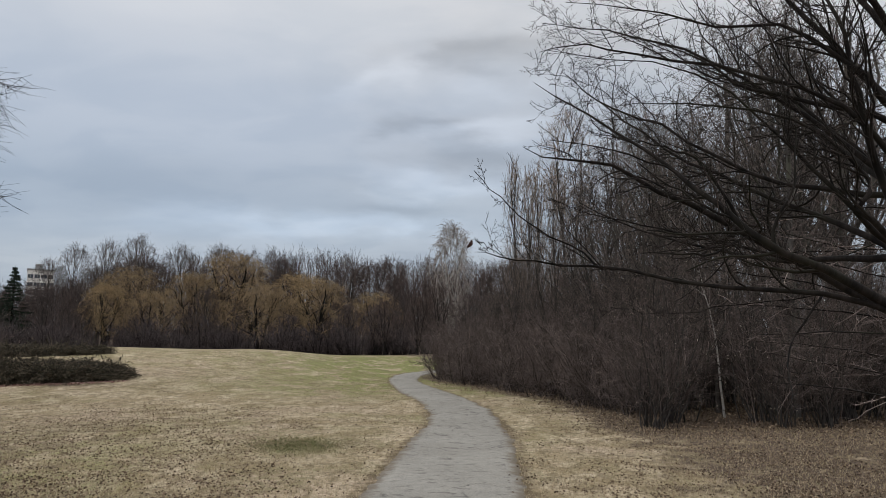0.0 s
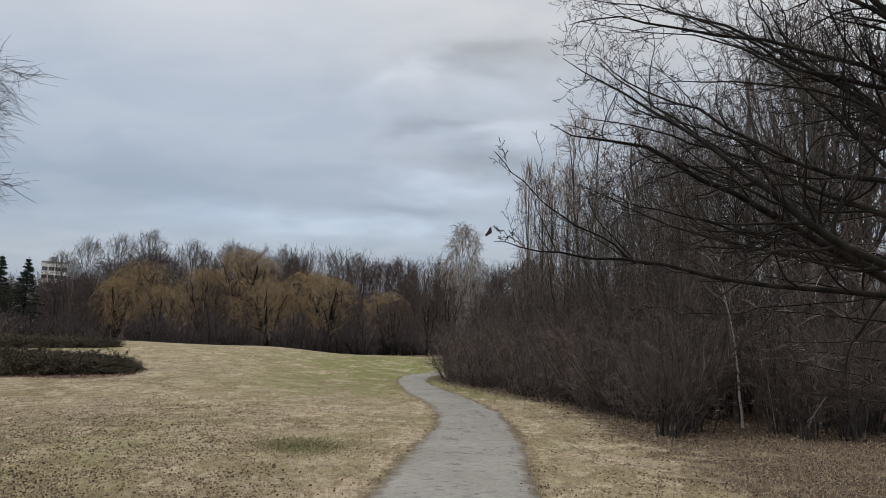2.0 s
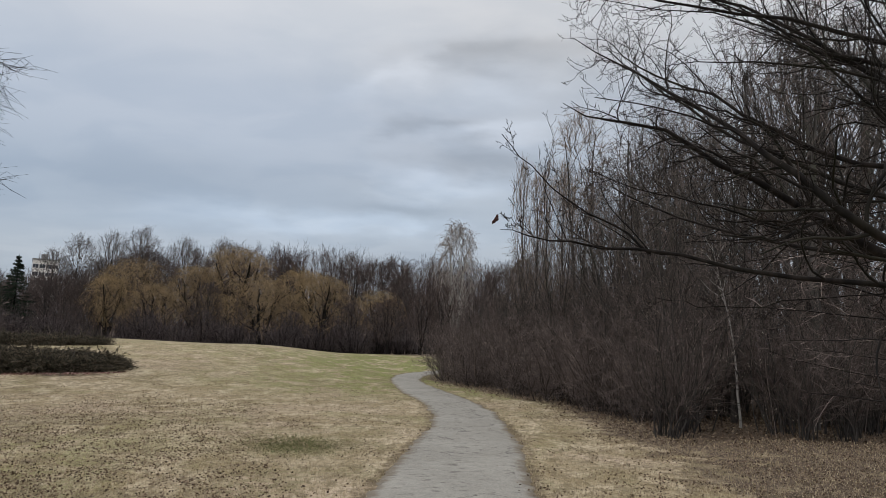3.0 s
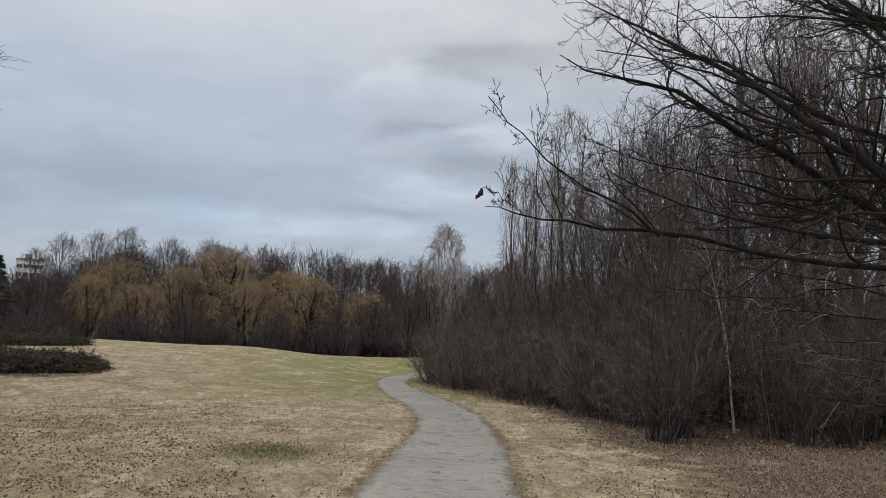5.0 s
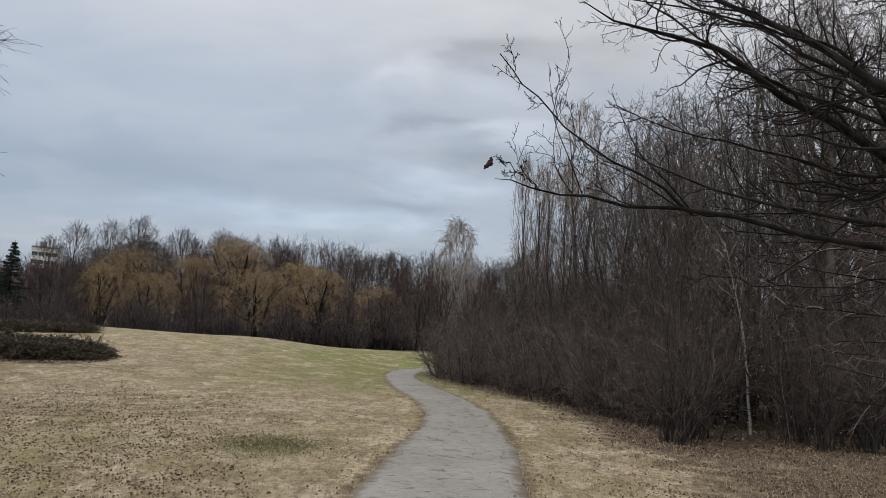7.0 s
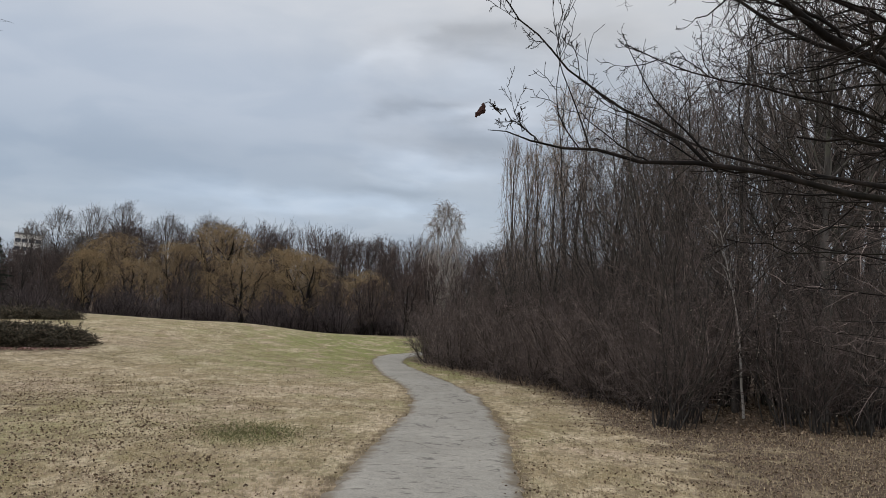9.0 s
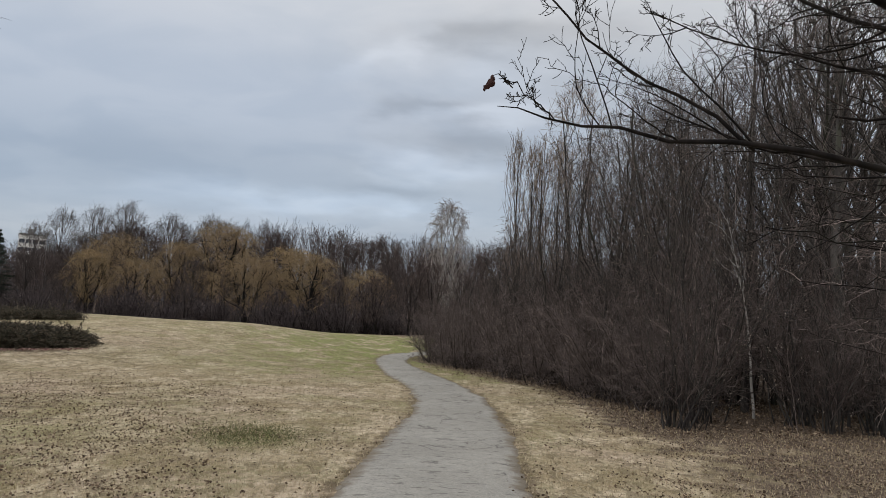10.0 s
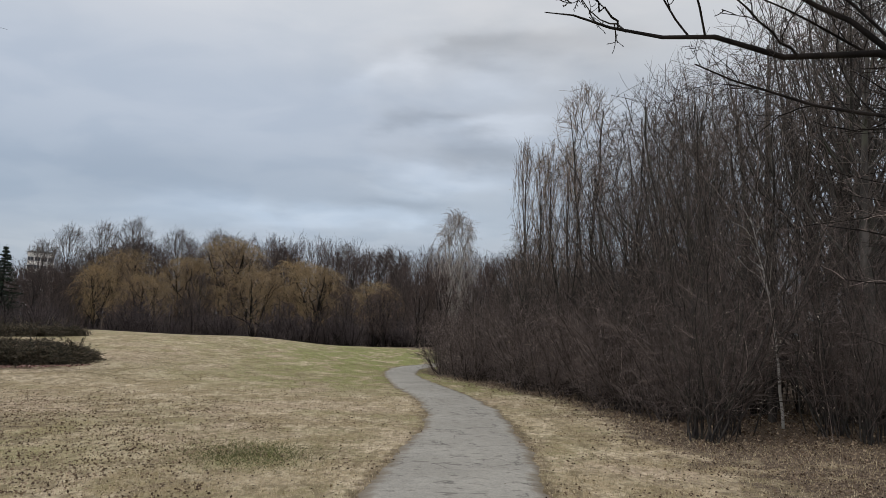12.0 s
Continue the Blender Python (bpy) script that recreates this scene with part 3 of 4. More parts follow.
def put_copies(kinds, places, rng, size=(0.85, 1.15), tilt=3.0, turn=360):
    """Copies of the kinds at the places; the first of each kind moves to its own place."""
    used = set()
    for i, (x, y) in enumerate(places):
        k = kinds[i % len(kinds)]
        m = pose(x, y, float(ground_z(x, y)), rng.uniform(-tilt, tilt), rng.uniform(-tilt, tilt), rng.uniform(0, turn) - (turn / 2 if turn < 360 else 0))
        s = size(x, y) * rng.uniform(0.92, 1.08) if callable(size) else rng.uniform(*size)
        if id(k) in used:
            o = copy_thing(k, m)
        else:
            o = k
            used.add(id(k))
        o.matrix_basis = m @ Matrix.Diagonal((s, s, s * rng.uniform(0.92, 1.08), 1))


def spread_places(rng, count, box, inside, gap):
    out = []
    for _ in range(count * 60):
        p = (rng.uniform(box[0], box[1]), rng.uniform(box[2], box[3]))
        if inside(*p) and all((p[0] - q[0]) ** 2 + (p[1] - q[1]) ** 2 > gap * gap for q in out):
            out.append(p)
            if len(out) == count:
                break
    return out


# ---- the near tree that hangs over the path ----


def build_near_tree():
    rng = np.random.default_rng(11)
    tree = thing("tree", "dark leafless oak with low spreading branches beside the path", "tree")
    foot = np.array([2.98, 5.02, 0.0])
    tree.location = foot

    def line(points, n=10):
        p = spline(points, 8)
        k = np.linspace(0, len(p) - 1, n)
        i = np.minimum(k.astype(int), len(p) - 2)
        w = (k - i)[:, None]
        return (p[i] * (1 - w) + p[i + 1] * w) - foot

    def taper(a, b, n=10):
        return a + (b - a) * np.linspace(0, 1, n) ** 0.62

    trunk = line([(2.98, 5.02, -0.1), (2.96, 5.0, 1.0), (2.95, 4.98, 1.95), (3.1, 5.0, 3.0), (3.2, 5.1, 4.4), (3.3, 5.2, 6.2)], 14)
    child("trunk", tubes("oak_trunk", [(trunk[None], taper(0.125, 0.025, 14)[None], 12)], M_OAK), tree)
    limbs = [
        # the long low limb over the path, and its upper fork
        ([(2.93, 4.95, 1.93), (2.44, 4.75, 1.97), (2.14, 4.78, 2.01), (1.67, 4.87, 2.04), (1.29, 4.94, 2.125), (0.94, 4.99, 2.165), (0.69, 4.99, 2.185), (0.48, 5.0, 2.215), (0.355, 5.01, 2.243), (0.25, 4.98, 2.262)], 0.024, 0.0012),
        ([(1.06, 4.98, 2.155), (0.93, 5.0, 2.26), (0.79, 5.0, 2.345), (0.62, 5.02, 2.44), (0.49, 5.0, 2.53), (0.36, 4.97, 2.65), (0.24, 4.95, 2.78)], 0.0085, 0.0022),
        ([(0.44, 5.0, 2.222), (0.38, 4.97, 2.262), (0.32, 4.93, 2.285), (0.266, 4.898, 2.312)], 0.0032, 0.0014),
        # two stout limbs that rise to the left
        ([(2.92, 5.1, 1.95), (2.74, 5.22, 2.05), (2.34, 5.17, 2.25), (2.03, 5.1, 2.40), (1.79, 5.05, 2.51), (1.52, 4.97, 2.62), (1.28, 4.88, 2.71), (1.06, 4.8, 2.78), (0.8, 4.68, 2.78), (0.66, 4.60, 2.78), (0.52, 4.55, 2.83)], 0.044, 0.0016),
        ([(2.93, 4.95, 2.0), (2.35, 4.6, 2.08), (1.85, 4.35, 2.2), (1.6, 4.4, 2.45), (1.45, 4.53, 2.65), (1.25, 4.75, 2.9), (1.03, 4.97, 3.14), (0.86, 5.12, 3.3), (0.66, 5.2, 3.48)], 0.036, 0.0018),
        # higher limbs
        ([(2.95, 5.0, 2.9), (2.70, 4.68, 3.2), (2.58, 4.68, 3.38), (2.23, 4.75, 3.66), (1.9, 4.82, 3.70), (1.56, 4.89, 3.8), (1.25, 4.95, 3.89), (0.85, 5.0, 3.95)], 0.027, 0.0018),
        ([(2.93, 4.98, 2.2), (2.65, 4.7, 2.39), (2.48, 4.7, 2.53), (2.3, 4.74, 2.75), (2.19, 4.76, 2.9), (2.0, 4.8, 3.08), (1.7, 4.85, 3.4), (1.3, 4.95, 3.52), (0.75, 5.0, 3.62)], 0.026, 0.0018),
        ([(2.9, 5.0, 2.7), (2.6, 4.75, 3.1), (2.0, 4.9, 3.42), (1.4, 5.1, 3.62), (0.95, 5.2, 3.74), (0.7, 5.25, 3.72)], 0.026, 0.0018),
        ([(2.9, 5.05, 2.8), (2.5, 5.3, 3.3), (1.9, 5.5, 3.8), (1.3, 5.7, 4.05), (0.8, 5.8, 4.2)], 0.026, 0.0018),
        ([(2.9, 5.05, 2.5), (2.4, 5.5, 2.85), (1.8, 5.8, 3.3), (1.3, 6.0, 3.6), (1.0, 6.1, 3.9)], 0.026, 0.0018),
        ([(2.94, 5.0, 2.3), (2.55, 4.72, 2.48), (2.62, 4.68, 2.65), (2.43, 4.71, 2.89), (2.1, 4.75, 3.1), (1.7, 4.85, 3.2), (1.45, 5.0, 3.25), (1.2, 5.1, 3.28)], 0.024, 0.0018),
        ([(2.0, 5.1, 2.42), (1.84, 5.0, 2.36), (1.62, 4.95, 2.36), (1.35, 4.98, 2.43), (1.05, 5.0, 2.5), (0.75, 5.05, 2.62)], 0.013, 0.0018),
        ([(2.0, 5.1, 2.45), (1.73, 5.0, 2.86), (1.5, 4.95, 2.93), (1.3, 4.95, 2.98), (1.12, 4.95, 3.0)], 0.014, 0.0018),
        ([(2.4, 4.77, 2.0), (2.0, 4.85, 1.93), (1.67, 4.9, 1.90), (1.34, 4.95, 1.88), (1.1, 5.0, 1.92)], 0.004, 0.0018),
        # limbs on the far side and the crown above
        ([(2.94, 5.0, 2.4), (2.6, 5.6, 2.7), (2.1, 6.1, 3.1), (1.6, 6.5, 3.6), (1.2, 6.8, 4.1)], 0.028, 0.004),
        ([(2.94, 5.0, 2.1), (2.7, 5.7, 2.3), (2.3, 6.3, 2.45), (1.8, 6.8, 2.7), (1.3, 7.1, 3.0)], 0.030, 0.004),
        ([(2.93, 5.05, 3.3), (2.5, 5.2, 4.0), (2.1, 5.3, 4.6), (1.6, 5.4, 5.0)], 0.03, 0.004),
        ([(2.9, 5.05, 3.6), (2.5, 4.8, 4.2), (2.1, 4.8, 4.5), (1.5, 4.9, 4.6)], 0.028, 0.004),
        ([(2.95, 5.0, 2.6), (3.5, 5.3, 3.2), (4.0, 5.6, 4.0), (4.4, 5.9, 4.8)], 0.04, 0.005),
        ([(2.95, 5.0, 2.5), (3.0, 5.8, 3.2), (3.0, 6.5, 3.9), (2.8, 7.1, 4.6)], 0.04, 0.005),
        ([(2.93, 5.0, 2.4), (2.62, 4.75, 3.1), (2.53, 4.69, 3.53), (2.42, 4.72, 3.9), (2.2, 4.8, 4.6)], 0.032, 0.004),
    ]
    for k in range(5):
        z0, a, rise = rng.uniform(2.8, 4.4), rng.uniform(1.7, 3.5), rng.uniform(0.3, 0.8)
        p = np.array([3.05, 5.0, z0])
        d = np.array([math.cos(a), abs(math.sin(a)) * 0.8, rise])
        limbs.append(([tuple(p + d * s + rng.normal(0, 0.05, 3) * (s > 0)) for s in (0, 0.45, 0.9, 1.3, 1.7)], 0.028, 0.003))
    for points, _, _ in limbs:
        if points[0][0] > 2.85:
            i = int(np.argmin(np.abs(trunk[:, 2] - points[0][2])))
            points[0] = tuple(trunk[i] + foot)
    P1 = np.stack([line(p, 14) for p, _, _ in limbs])
    P1[:, 1:] += rng.normal(0, 0.010, P1[:, 1:].shape)
    R1 = np.stack([taper(a, b, 14) for _, a, b in limbs])
    for p, r in zip(P1, R1):
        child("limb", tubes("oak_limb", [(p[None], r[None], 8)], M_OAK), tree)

    def away(P, R, slack=0.0):
        """Keeps the shoots that grow away from the open path."""
        W = P + foot
        edge = 0.40 + 0.20 * smooth(2.5, 2.9, W[:, 0, 2]) - slack
        keep = (W[:, :, 0].min(1) > np.minimum(edge, W[:, 0, 0] - 0.16)) & (W[:, :, 1].min(1) > 4.25 - slack)
        keep &= (W[:, :, 2].min(1) > W[:, 0, 2] - 0.06 - slack) | (W[:, 0, 2] > 2.6) | (W[:, 0, 0] > 1.6)
        return P[keep], R[keep]

    stout = R1[:, 0] > 0.01
    P2, R2 = away(*sprout(rng, P1[stout], R1[stout], 18, 0.15, 0.99, 0.30, 40, 9, 0.035, 0.17, 0.5, 0.3, 0.60, 0.0024, rel=True))
    Q2, S2 = sprout(rng, P1[~stout], R1[~stout], 7, 0.3, 0.95, 0.20, 40, 9, 0.04, 0.15, 0.5, 0.4, 0.4, 0.0016, rel=True)
    P2, R2 = np.concatenate([P2, Q2]), np.concatenate([R2, S2])
    P3, R3 = away(*sprout(rng, P2, R2, 6, 0.12, 1.0, 0.42, 44, 6, 0.05, 0.22, 0.6, 0.5, 0.35, 0.0015, rel=True), 0.05)
    P4, R4 = away(*sprout(rng, P3, R3, 5, 0.15, 1.0, 0.36, 50, 4, 0.09, 0.2, 0.75, 0.7, 0.3, 0.0012, rel=True), 0.08)
    R4[:, -1] = R4[:, -2] * 1.35
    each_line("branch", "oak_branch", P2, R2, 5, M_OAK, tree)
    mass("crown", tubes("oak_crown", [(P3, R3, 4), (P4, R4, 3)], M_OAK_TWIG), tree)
    # a curled dead leaf on the tip of the lowest limb
    bm = bmesh.new()
    rows = []
    for i in range(9):
        s = i / 8
        w = 0.0125 * math.sin(math.pi * min(1, s * 0.8 + 0.12)) * (1 + 0.28 * math.sin(s * 19)) + 0.0015
        rows.append([bm.verts.new((w * math.cos(a) + 0.006 * math.sin(s * 5), 0.6 * w * math.sin(a), -0.062 * s + 0.004 * math.sin(a * 3 + s * 9))) for a in [j * 0.95 - 2.6 for j in range(6)]])
    for a, b in zip(rows[:-1], rows[1:]):
        for j in range(5):
            bm.faces.new((a[j], a[j + 1], b[j + 1], b[j]))
    me = bpy.data.meshes.new("curled_leaf")
    bm.to_mesh(me)
    me.materials.append(M_POD)
    pod = child("dead_leaf", me, tree, "curled brown dead leaf")
    pod.matrix_basis = pose(*(np.array([0.226, 4.89, 2.320]) - foot), 0, 22, 20) @ Matrix.Scale(0.92, 4)
    stalk = np.array([[[0.29, 4.9, 2.288], [0.266, 4.898, 2.312], [0.244, 4.895, 2.329], [0.226, 4.89, 2.320]]]) - foot
    child("leaf_stalk", tubes("leaf_stalk", [(stalk, np.linspace(0.0022, 0.0011, 4)[None], 4)], M_OAK_TWIG), tree)


build_near_tree()


def build_side_tree():
    """A low-branched tree on the lawn's far right, whose boughs reach in front of the thicket."""
    rng = np.random.default_rng(19)
    foot = np.array([6.9, 10.4, 0.0])
    tree = thing("tree", "low leafless tree with long drooping grey branches beside the lawn", "tree")
    tree.location = foot
    trunk = march(rng, np.array([[0, 0, -0.1]]), np.array([[0.05, 0, 1.0]]), 6.0, 9, 0.05, 0.06)
    radius = 0.11 * np.linspace(1, 0.2, 9)[None]
    child("trunk", tubes("side_trunk", [(trunk, radius, 10)], M_WOOD), tree)
    n = 11
    s = np.linspace(0.17, 0.62, n)
    start = lerp_at(np.repeat(trunk, n, 0), s)
    a = math.pi + rng.uniform(-0.65, 0.5, n)
    way = np.column_stack([np.cos(a), np.sin(a), rng.uniform(0.0, 0.35, n)])
    P1 = march(rng, start, way, rng.uniform(2.6, 3.7, n), 10, -0.015, 0.08)
    R1 = 0.017 * np.linspace(1, 0.22, 10)[None] * rng.uniform(0.7, 1.2, (n, 1))
    each_line("limb", "side_limb", P1, R1, 6, M_OAK, tree)
    P2, R2 = sprout(rng, P1, R1, 13, 0.2, 1.0, 0.8, 40, 6, 0.0, 0.16, 0.55, 0.4, 0.6, 0.004)
    P3, R3 = sprout(rng, P2, R2, 5, 0.15, 1.0, 0.4, 42, 4, 0.02, 0.2, 0.65, 0.5, 0.4, 0.003, rel=True)
    mass("crown", tubes("side_crown", [(P2, R2, 4), (P3, R3, 3)], M_SHRUB_TWIG), tree)


build_side_tree()

# ---- the wood on the right ----


def depth_at(x, y):
    return float(wood_depth(np.array([x]), np.array([y]))[0])


def skyline(x, y):
    """How high the wood stands at a place: low by the bend of the path, rising to the right."""
    return 1.5 + (y - 2) * float(np.interp(x / (y - 2), [0.0, 0.06, 0.14, 0.19, 0.23, 0.27, 0.31, 0.37, 0.45, 0.6], [0.10, 0.15, 0.19, 0.26, 0.35, 0.39, 0.41, 0.45, 0.54, 0.62]))


def build_wood():
    rng = np.random.default_rng(23)
    pair = (M_SHRUB, M_SHRUB_TWIG)
    dark = (M_WOOD, M_WOOD_TWIG)
    lab = "leafless reddish-brown shrub with dense thin upright twigs"
    low = [shrub(31 + i, h, lab, pair, 18, 0.50, 0.0042, lean=(-0.2, -0.1), kids=10, twigs=7, thick=0.7) for i, h in enumerate((2.6, 3.0, 2.8))]
    mid = [shrub(41 + i, h, "leafless grey-brown thicket shrub with many thin stems", (M_WOOD, M_THICKET_TWIG), 15, 0.18, 0.0042, kids=11, twigs=7, thick=0.72) for i, h in enumerate((4.3, 4.9, 4.6))]

    def clear(x, y):
        return y > 17.8 or abs(x - 0.1 - 0.405 * (y - 2)) > 0.75

    front = spread_places(rng, 38, (-1.5, 5, 18, 41), lambda x, y: 0.2 < depth_at(x, y) < 2.4, 0.85)
    put_copies(low, front, rng, lambda x, y: min(1.1, max(0.6, skyline(x, y) / 3.4)), 6, turn=40)
    back = spread_places(rng, 46, (-0.5, 14, 15.4, 40), lambda x, y: 0.4 < depth_at(x, y) < 5.0 and clear(x, y) and (y < 24 or depth_at(x, y) > 1.4), 1.0)
    put_copies(mid, back, rng, lambda x, y: min(0.95, skyline(x, y) / 6.0), 5)
    corner = [(4.1, 15.7), (4.35, 15.4), (7.0, 15.6), (7.9, 15.75)]
    put_copies([copy_thing(mid[1], Matrix()), copy_thing(mid[2], Matrix())], corner, rng, (0.55, 0.7), 4)
    deep = spread_places(rng, 26, (3, 24, 18, 42), lambda x, y: 4.5 < depth_at(x, y) < 13 and x < 0.7 * y, 1.2)
    put_copies([copy_thing(k, Matrix()) for k in mid], deep, rng, lambda x, y: min(1.15, skyline(x, y) / 5.8), 4)
    side = spread_places(rng, 22, (9, 26, 18, 34), lambda x, y: depth_at(x, y) > 1.5 and 0.46 * y < x < 0.76 * y, 1.1)
    put_copies([copy_thing(mid[0], Matrix()), copy_thing(mid[1], Matrix())], side, rng, (1.0, 1.4), 4)
    lab = "slender leafless tree with steep dark branches in the dense wood"
    trees = [crown_tree("tree", lab, 51 + i, 8.0, 0.072, dark, "trees of the wood", 2, 0.16, 0.20 + 0.03 * i, 0.62, 0.38, 10, 7, 4, 0.05, 0, 0.0045, 0.009, -0.3, 0.3, True, sides=7, messy=0.7) for i in range(4)]
    places = spread_places(rng, 18, (0.3, 11, 16.2, 36), lambda x, y: depth_at(x, y) > 0.9 and clear(x, y) and 0.05 * y < x < 0.50 * y, 1.7)
    places += spread_places(rng, 7, (3.5, 9, 17.5, 27), lambda x, y: depth_at(x, y) > 1.2 and clear(x, y) and 0.19 * (y - 2) < x < 0.36 * (y - 2), 1.5)
    put_copies(trees, places, rng, lambda x, y: skyline(x, y) / 8.0 * rng.uniform(0.78, 1.0), 4)
    lab = "tall grey-trunked leafless tree deep in the wood"
    tall = [crown_tree("tree", lab, 61 + i, 11.0, 0.17, (M_GREY, M_WOOD_TWIG), "tall trees of the wood", 1 + i % 2, 0.3, 0.21, 0.64, 0.36, 9, 7, 4, 0.045, 0, 0.005, 0.008, -0.3, 0.3, True, lean=(-0.05 + 0.04 * i, 0), messy=0.65) for i in range(3)]
    places = spread_places(rng, 8, (5.0, 20, 18.5, 36), lambda x, y: depth_at(x, y) > 3.0 and clear(x, y) and 0.27 * y < x < 0.68 * y, 1.8)
    places += spread_places(rng, 6, (7.5, 16, 18, 27), lambda x, y: depth_at(x, y) > 2.5 and clear(x, y) and 0.38 * y < x < 0.66 * y, 1.4)
    put_copies(tall, places, rng, lambda x, y: skyline(x, y) / 11.0 * rng.uniform(0.85, 1.0), 3)


build_wood()


def build_poplars():
    rng = np.random.default_rng(3)
    lab = "tall narrow leafless poplar with upright branches"
    k = [crown_tree("tree", lab, 71 + i, 12.4, 0.11, (M_WOOD, M_POPLAR_TWIG), "poplars", 1, 0.1, 0.062, 0.56, 0.45, 26, 6, 5, 0.045, 0, 0.007, 0.004, -1.0, 0.5) for i in range(2)]
    put_copies(k, [(4.2, 40), (4.9, 41), (5.6, 39.5), (6.5, 41.5), (3.8, 42.0), (7.8, 42.0)], rng, lambda x, y: 1.0 if x < 5.2 else 0.93, 1)
    t = crown_tree("tree", "tall leafless tree with a forked open crown", 75, 13.6, 0.12, (M_WOOD, M_POPLAR_TWIG), "", 2, 0.55, 0.115, 0.80, 0.20, 11, 7, 5, 0.04, 0, 0.0075, 0.007, -0.6, 0.5)
    t.location = (5.9, 36.0, 0.0)
    b = woody_tree("tree", "thin white-barked birch standing in the thicket", 77, 5.0, 0.044, (M_BIRCH, M_WOOD_TWIG), 10, 0.2, 35, 0.08, 0.6, 4, 5, 0.0, 0.06, lean=(-0.15, 0), fine=0.005, wig=0.04)
    b.location = (6.5, 17.7, 0)


build_poplars()

# ---- the far trees beyond the lawn ----


def build_far():
    rng = np.random.default_rng(9)
    far = (M_WOOD, M_FAR_TWIG)

    def stand(kinds, rows, nominal, tilt=2.0):
        """Copies at (x, y) with their tops at the height given."""
        rows = [(x, y, h - float(ground_z(x, y))) for x, y, h in rows]
        tops = {(x, y): h for x, y, h in rows}
        put_copies(kinds, [(x, y) for x, y, _ in rows], rng, lambda x, y: tops[(x, y)] / nominal, tilt)

    lab = "spreading willow with golden-yellow hanging twigs and dark trunk"
    willow = [crown_tree("tree", lab, 81 + i, 10.0, 0.30, (M_OAK, M_WILLOW_TWIG), "golden willows", 3, 0.20, 0.37 + 0.06 * i, 0.62 - 0.02 * i, 0.37, 10, 9, 10, 0.09, 0.5, 0.010, 0.016, -0.35, 0.45) for i in range(3)]
    stand(willow, [(-38.6, 79, 7.9), (-34.0, 80, 8.6), (-41.5, 92, 10.8), (-31.5, 86, 10.6), (-27.6, 88, 12.0), (-21.0, 77, 8.8), (-18.0, 83, 10.4), (-14.8, 78, 10.5), (-9.3, 84, 8.4)], 10.3, 3)
    lab = "tall leafless tree with a rounded fan of fine branches"
    fan = [crown_tree("tree", lab, 91 + i, 15.0, 0.20, (M_WOOD, M_FAN_TWIG), "tall trees beyond the lawn", 1, 0.22, 0.20, 0.62, 0.38, 26, 9, 7, 0.045, 0, 0.0105, 0.006, -0.2, 0.45) for i in range(3)]
    stand(fan, [(-61.0, 106, 13.6), (-57.0, 105, 15.0), (-55.8, 110, 15.6), (-53.0, 108, 16.6), (-50.8, 112, 17.0), (-48.2, 108, 16.9), (-42.4, 110, 16.7), (-37.3, 112, 17.0), (-34.8, 116, 16.0)], 15.0)
    lab = "leafless brown tree in the far belt of woodland"
    mixed = [crown_tree("tree", lab, 101 + i, 10.0, 0.15, far, "far woodland trees", 2, 0.15, 0.24, 0.58, 0.42, 12, 7, 6, 0.07, 0, 0.013, 0.010, -0.6, 0.45) for i in range(4)]
    rows = [(x + rng.normal(0, 0.8), y, 1.5 + y * rng.uniform(0.095, 0.122)) for x in np.arange(-50, 12, 2.7) for y in (98 + rng.uniform(-5, 8),)]
    rows += [(x + rng.normal(0, 0.8), y, 1.5 + y * rng.uniform(0.040, 0.070)) for x in np.arange(-44, 4, 2.6) for y in (80 + rng.uniform(-5, 8),)]
    rows += [(x + rng.normal(0, 0.8), y, 1.5 + y * rng.uniform(0.055, 0.080)) for x in np.arange(-72, -46, 1.7) for y in (94 + rng.uniform(-4, 8),)]
    rows += [(x + rng.normal(0, 0.5), y, 1.5 + y * rng.uniform(0.085, 0.105)) for x in np.arange(-8, 2, 1.8) for y in (84 + rng.uniform(-4, 5),)]
    stand(mixed, rows, 10.0, 3)
    lab = "small many-stemmed leafless tree at the edge of the lawn"
    small = [crown_tree("tree", lab, 111 + i, 5.6, 0.10, (M_OAK, M_FAR_TWIG), "small trees behind the lawn", 3, 0.12, 0.27, 0.58, 0.42, 10, 7, 5, 0.07, 0, 0.008, 0.012, -0.4, 0.4) for i in range(2)]
    stand(small, [(-5.9, 62, 5.8), (-3.0, 62, 6.1), (-1.2, 63.5, 6.5), (-25.0, 71, 4.2), (-7.6, 70, 6.0), (-10.5, 72, 6), (1.5, 62, 6.5), (3.5, 58, 6.5), (-16.5, 73, 4.6)], 5.7)
    brush = [shrub(121 + i, 3.4, "dark leafless brush at the foot of the far trees", (M_OAK, M_BRUSH_TWIG), 18, 0.32, 0.014, "far brush", kids=7, twigs=4, split=False, thick=1.5) for i in range(2)]
    spots = [(x + rng.normal(0, 0.5), 75 + rng.uniform(-4, 6)) for x in np.arange(-58, 9, 1.35)]
    spots += [(x + rng.normal(0, 0.5), 90 + rng.uniform(-4, 6)) for x in np.arange(-70, 9, 1.9)]
    spots += [(x + rng.normal(0, 0.4), 69.5 + rng.uniform(-2, 2.5)) for x in np.arange(-50, -3, 1.2)]
    put_copies(brush, spots, rng, lambda x, y: 0.6 if -0.535 < x / (y - 3) < -0.485 else (0.75 if y < 73 else 0.6) + 0.7 * rng.random(), 3)
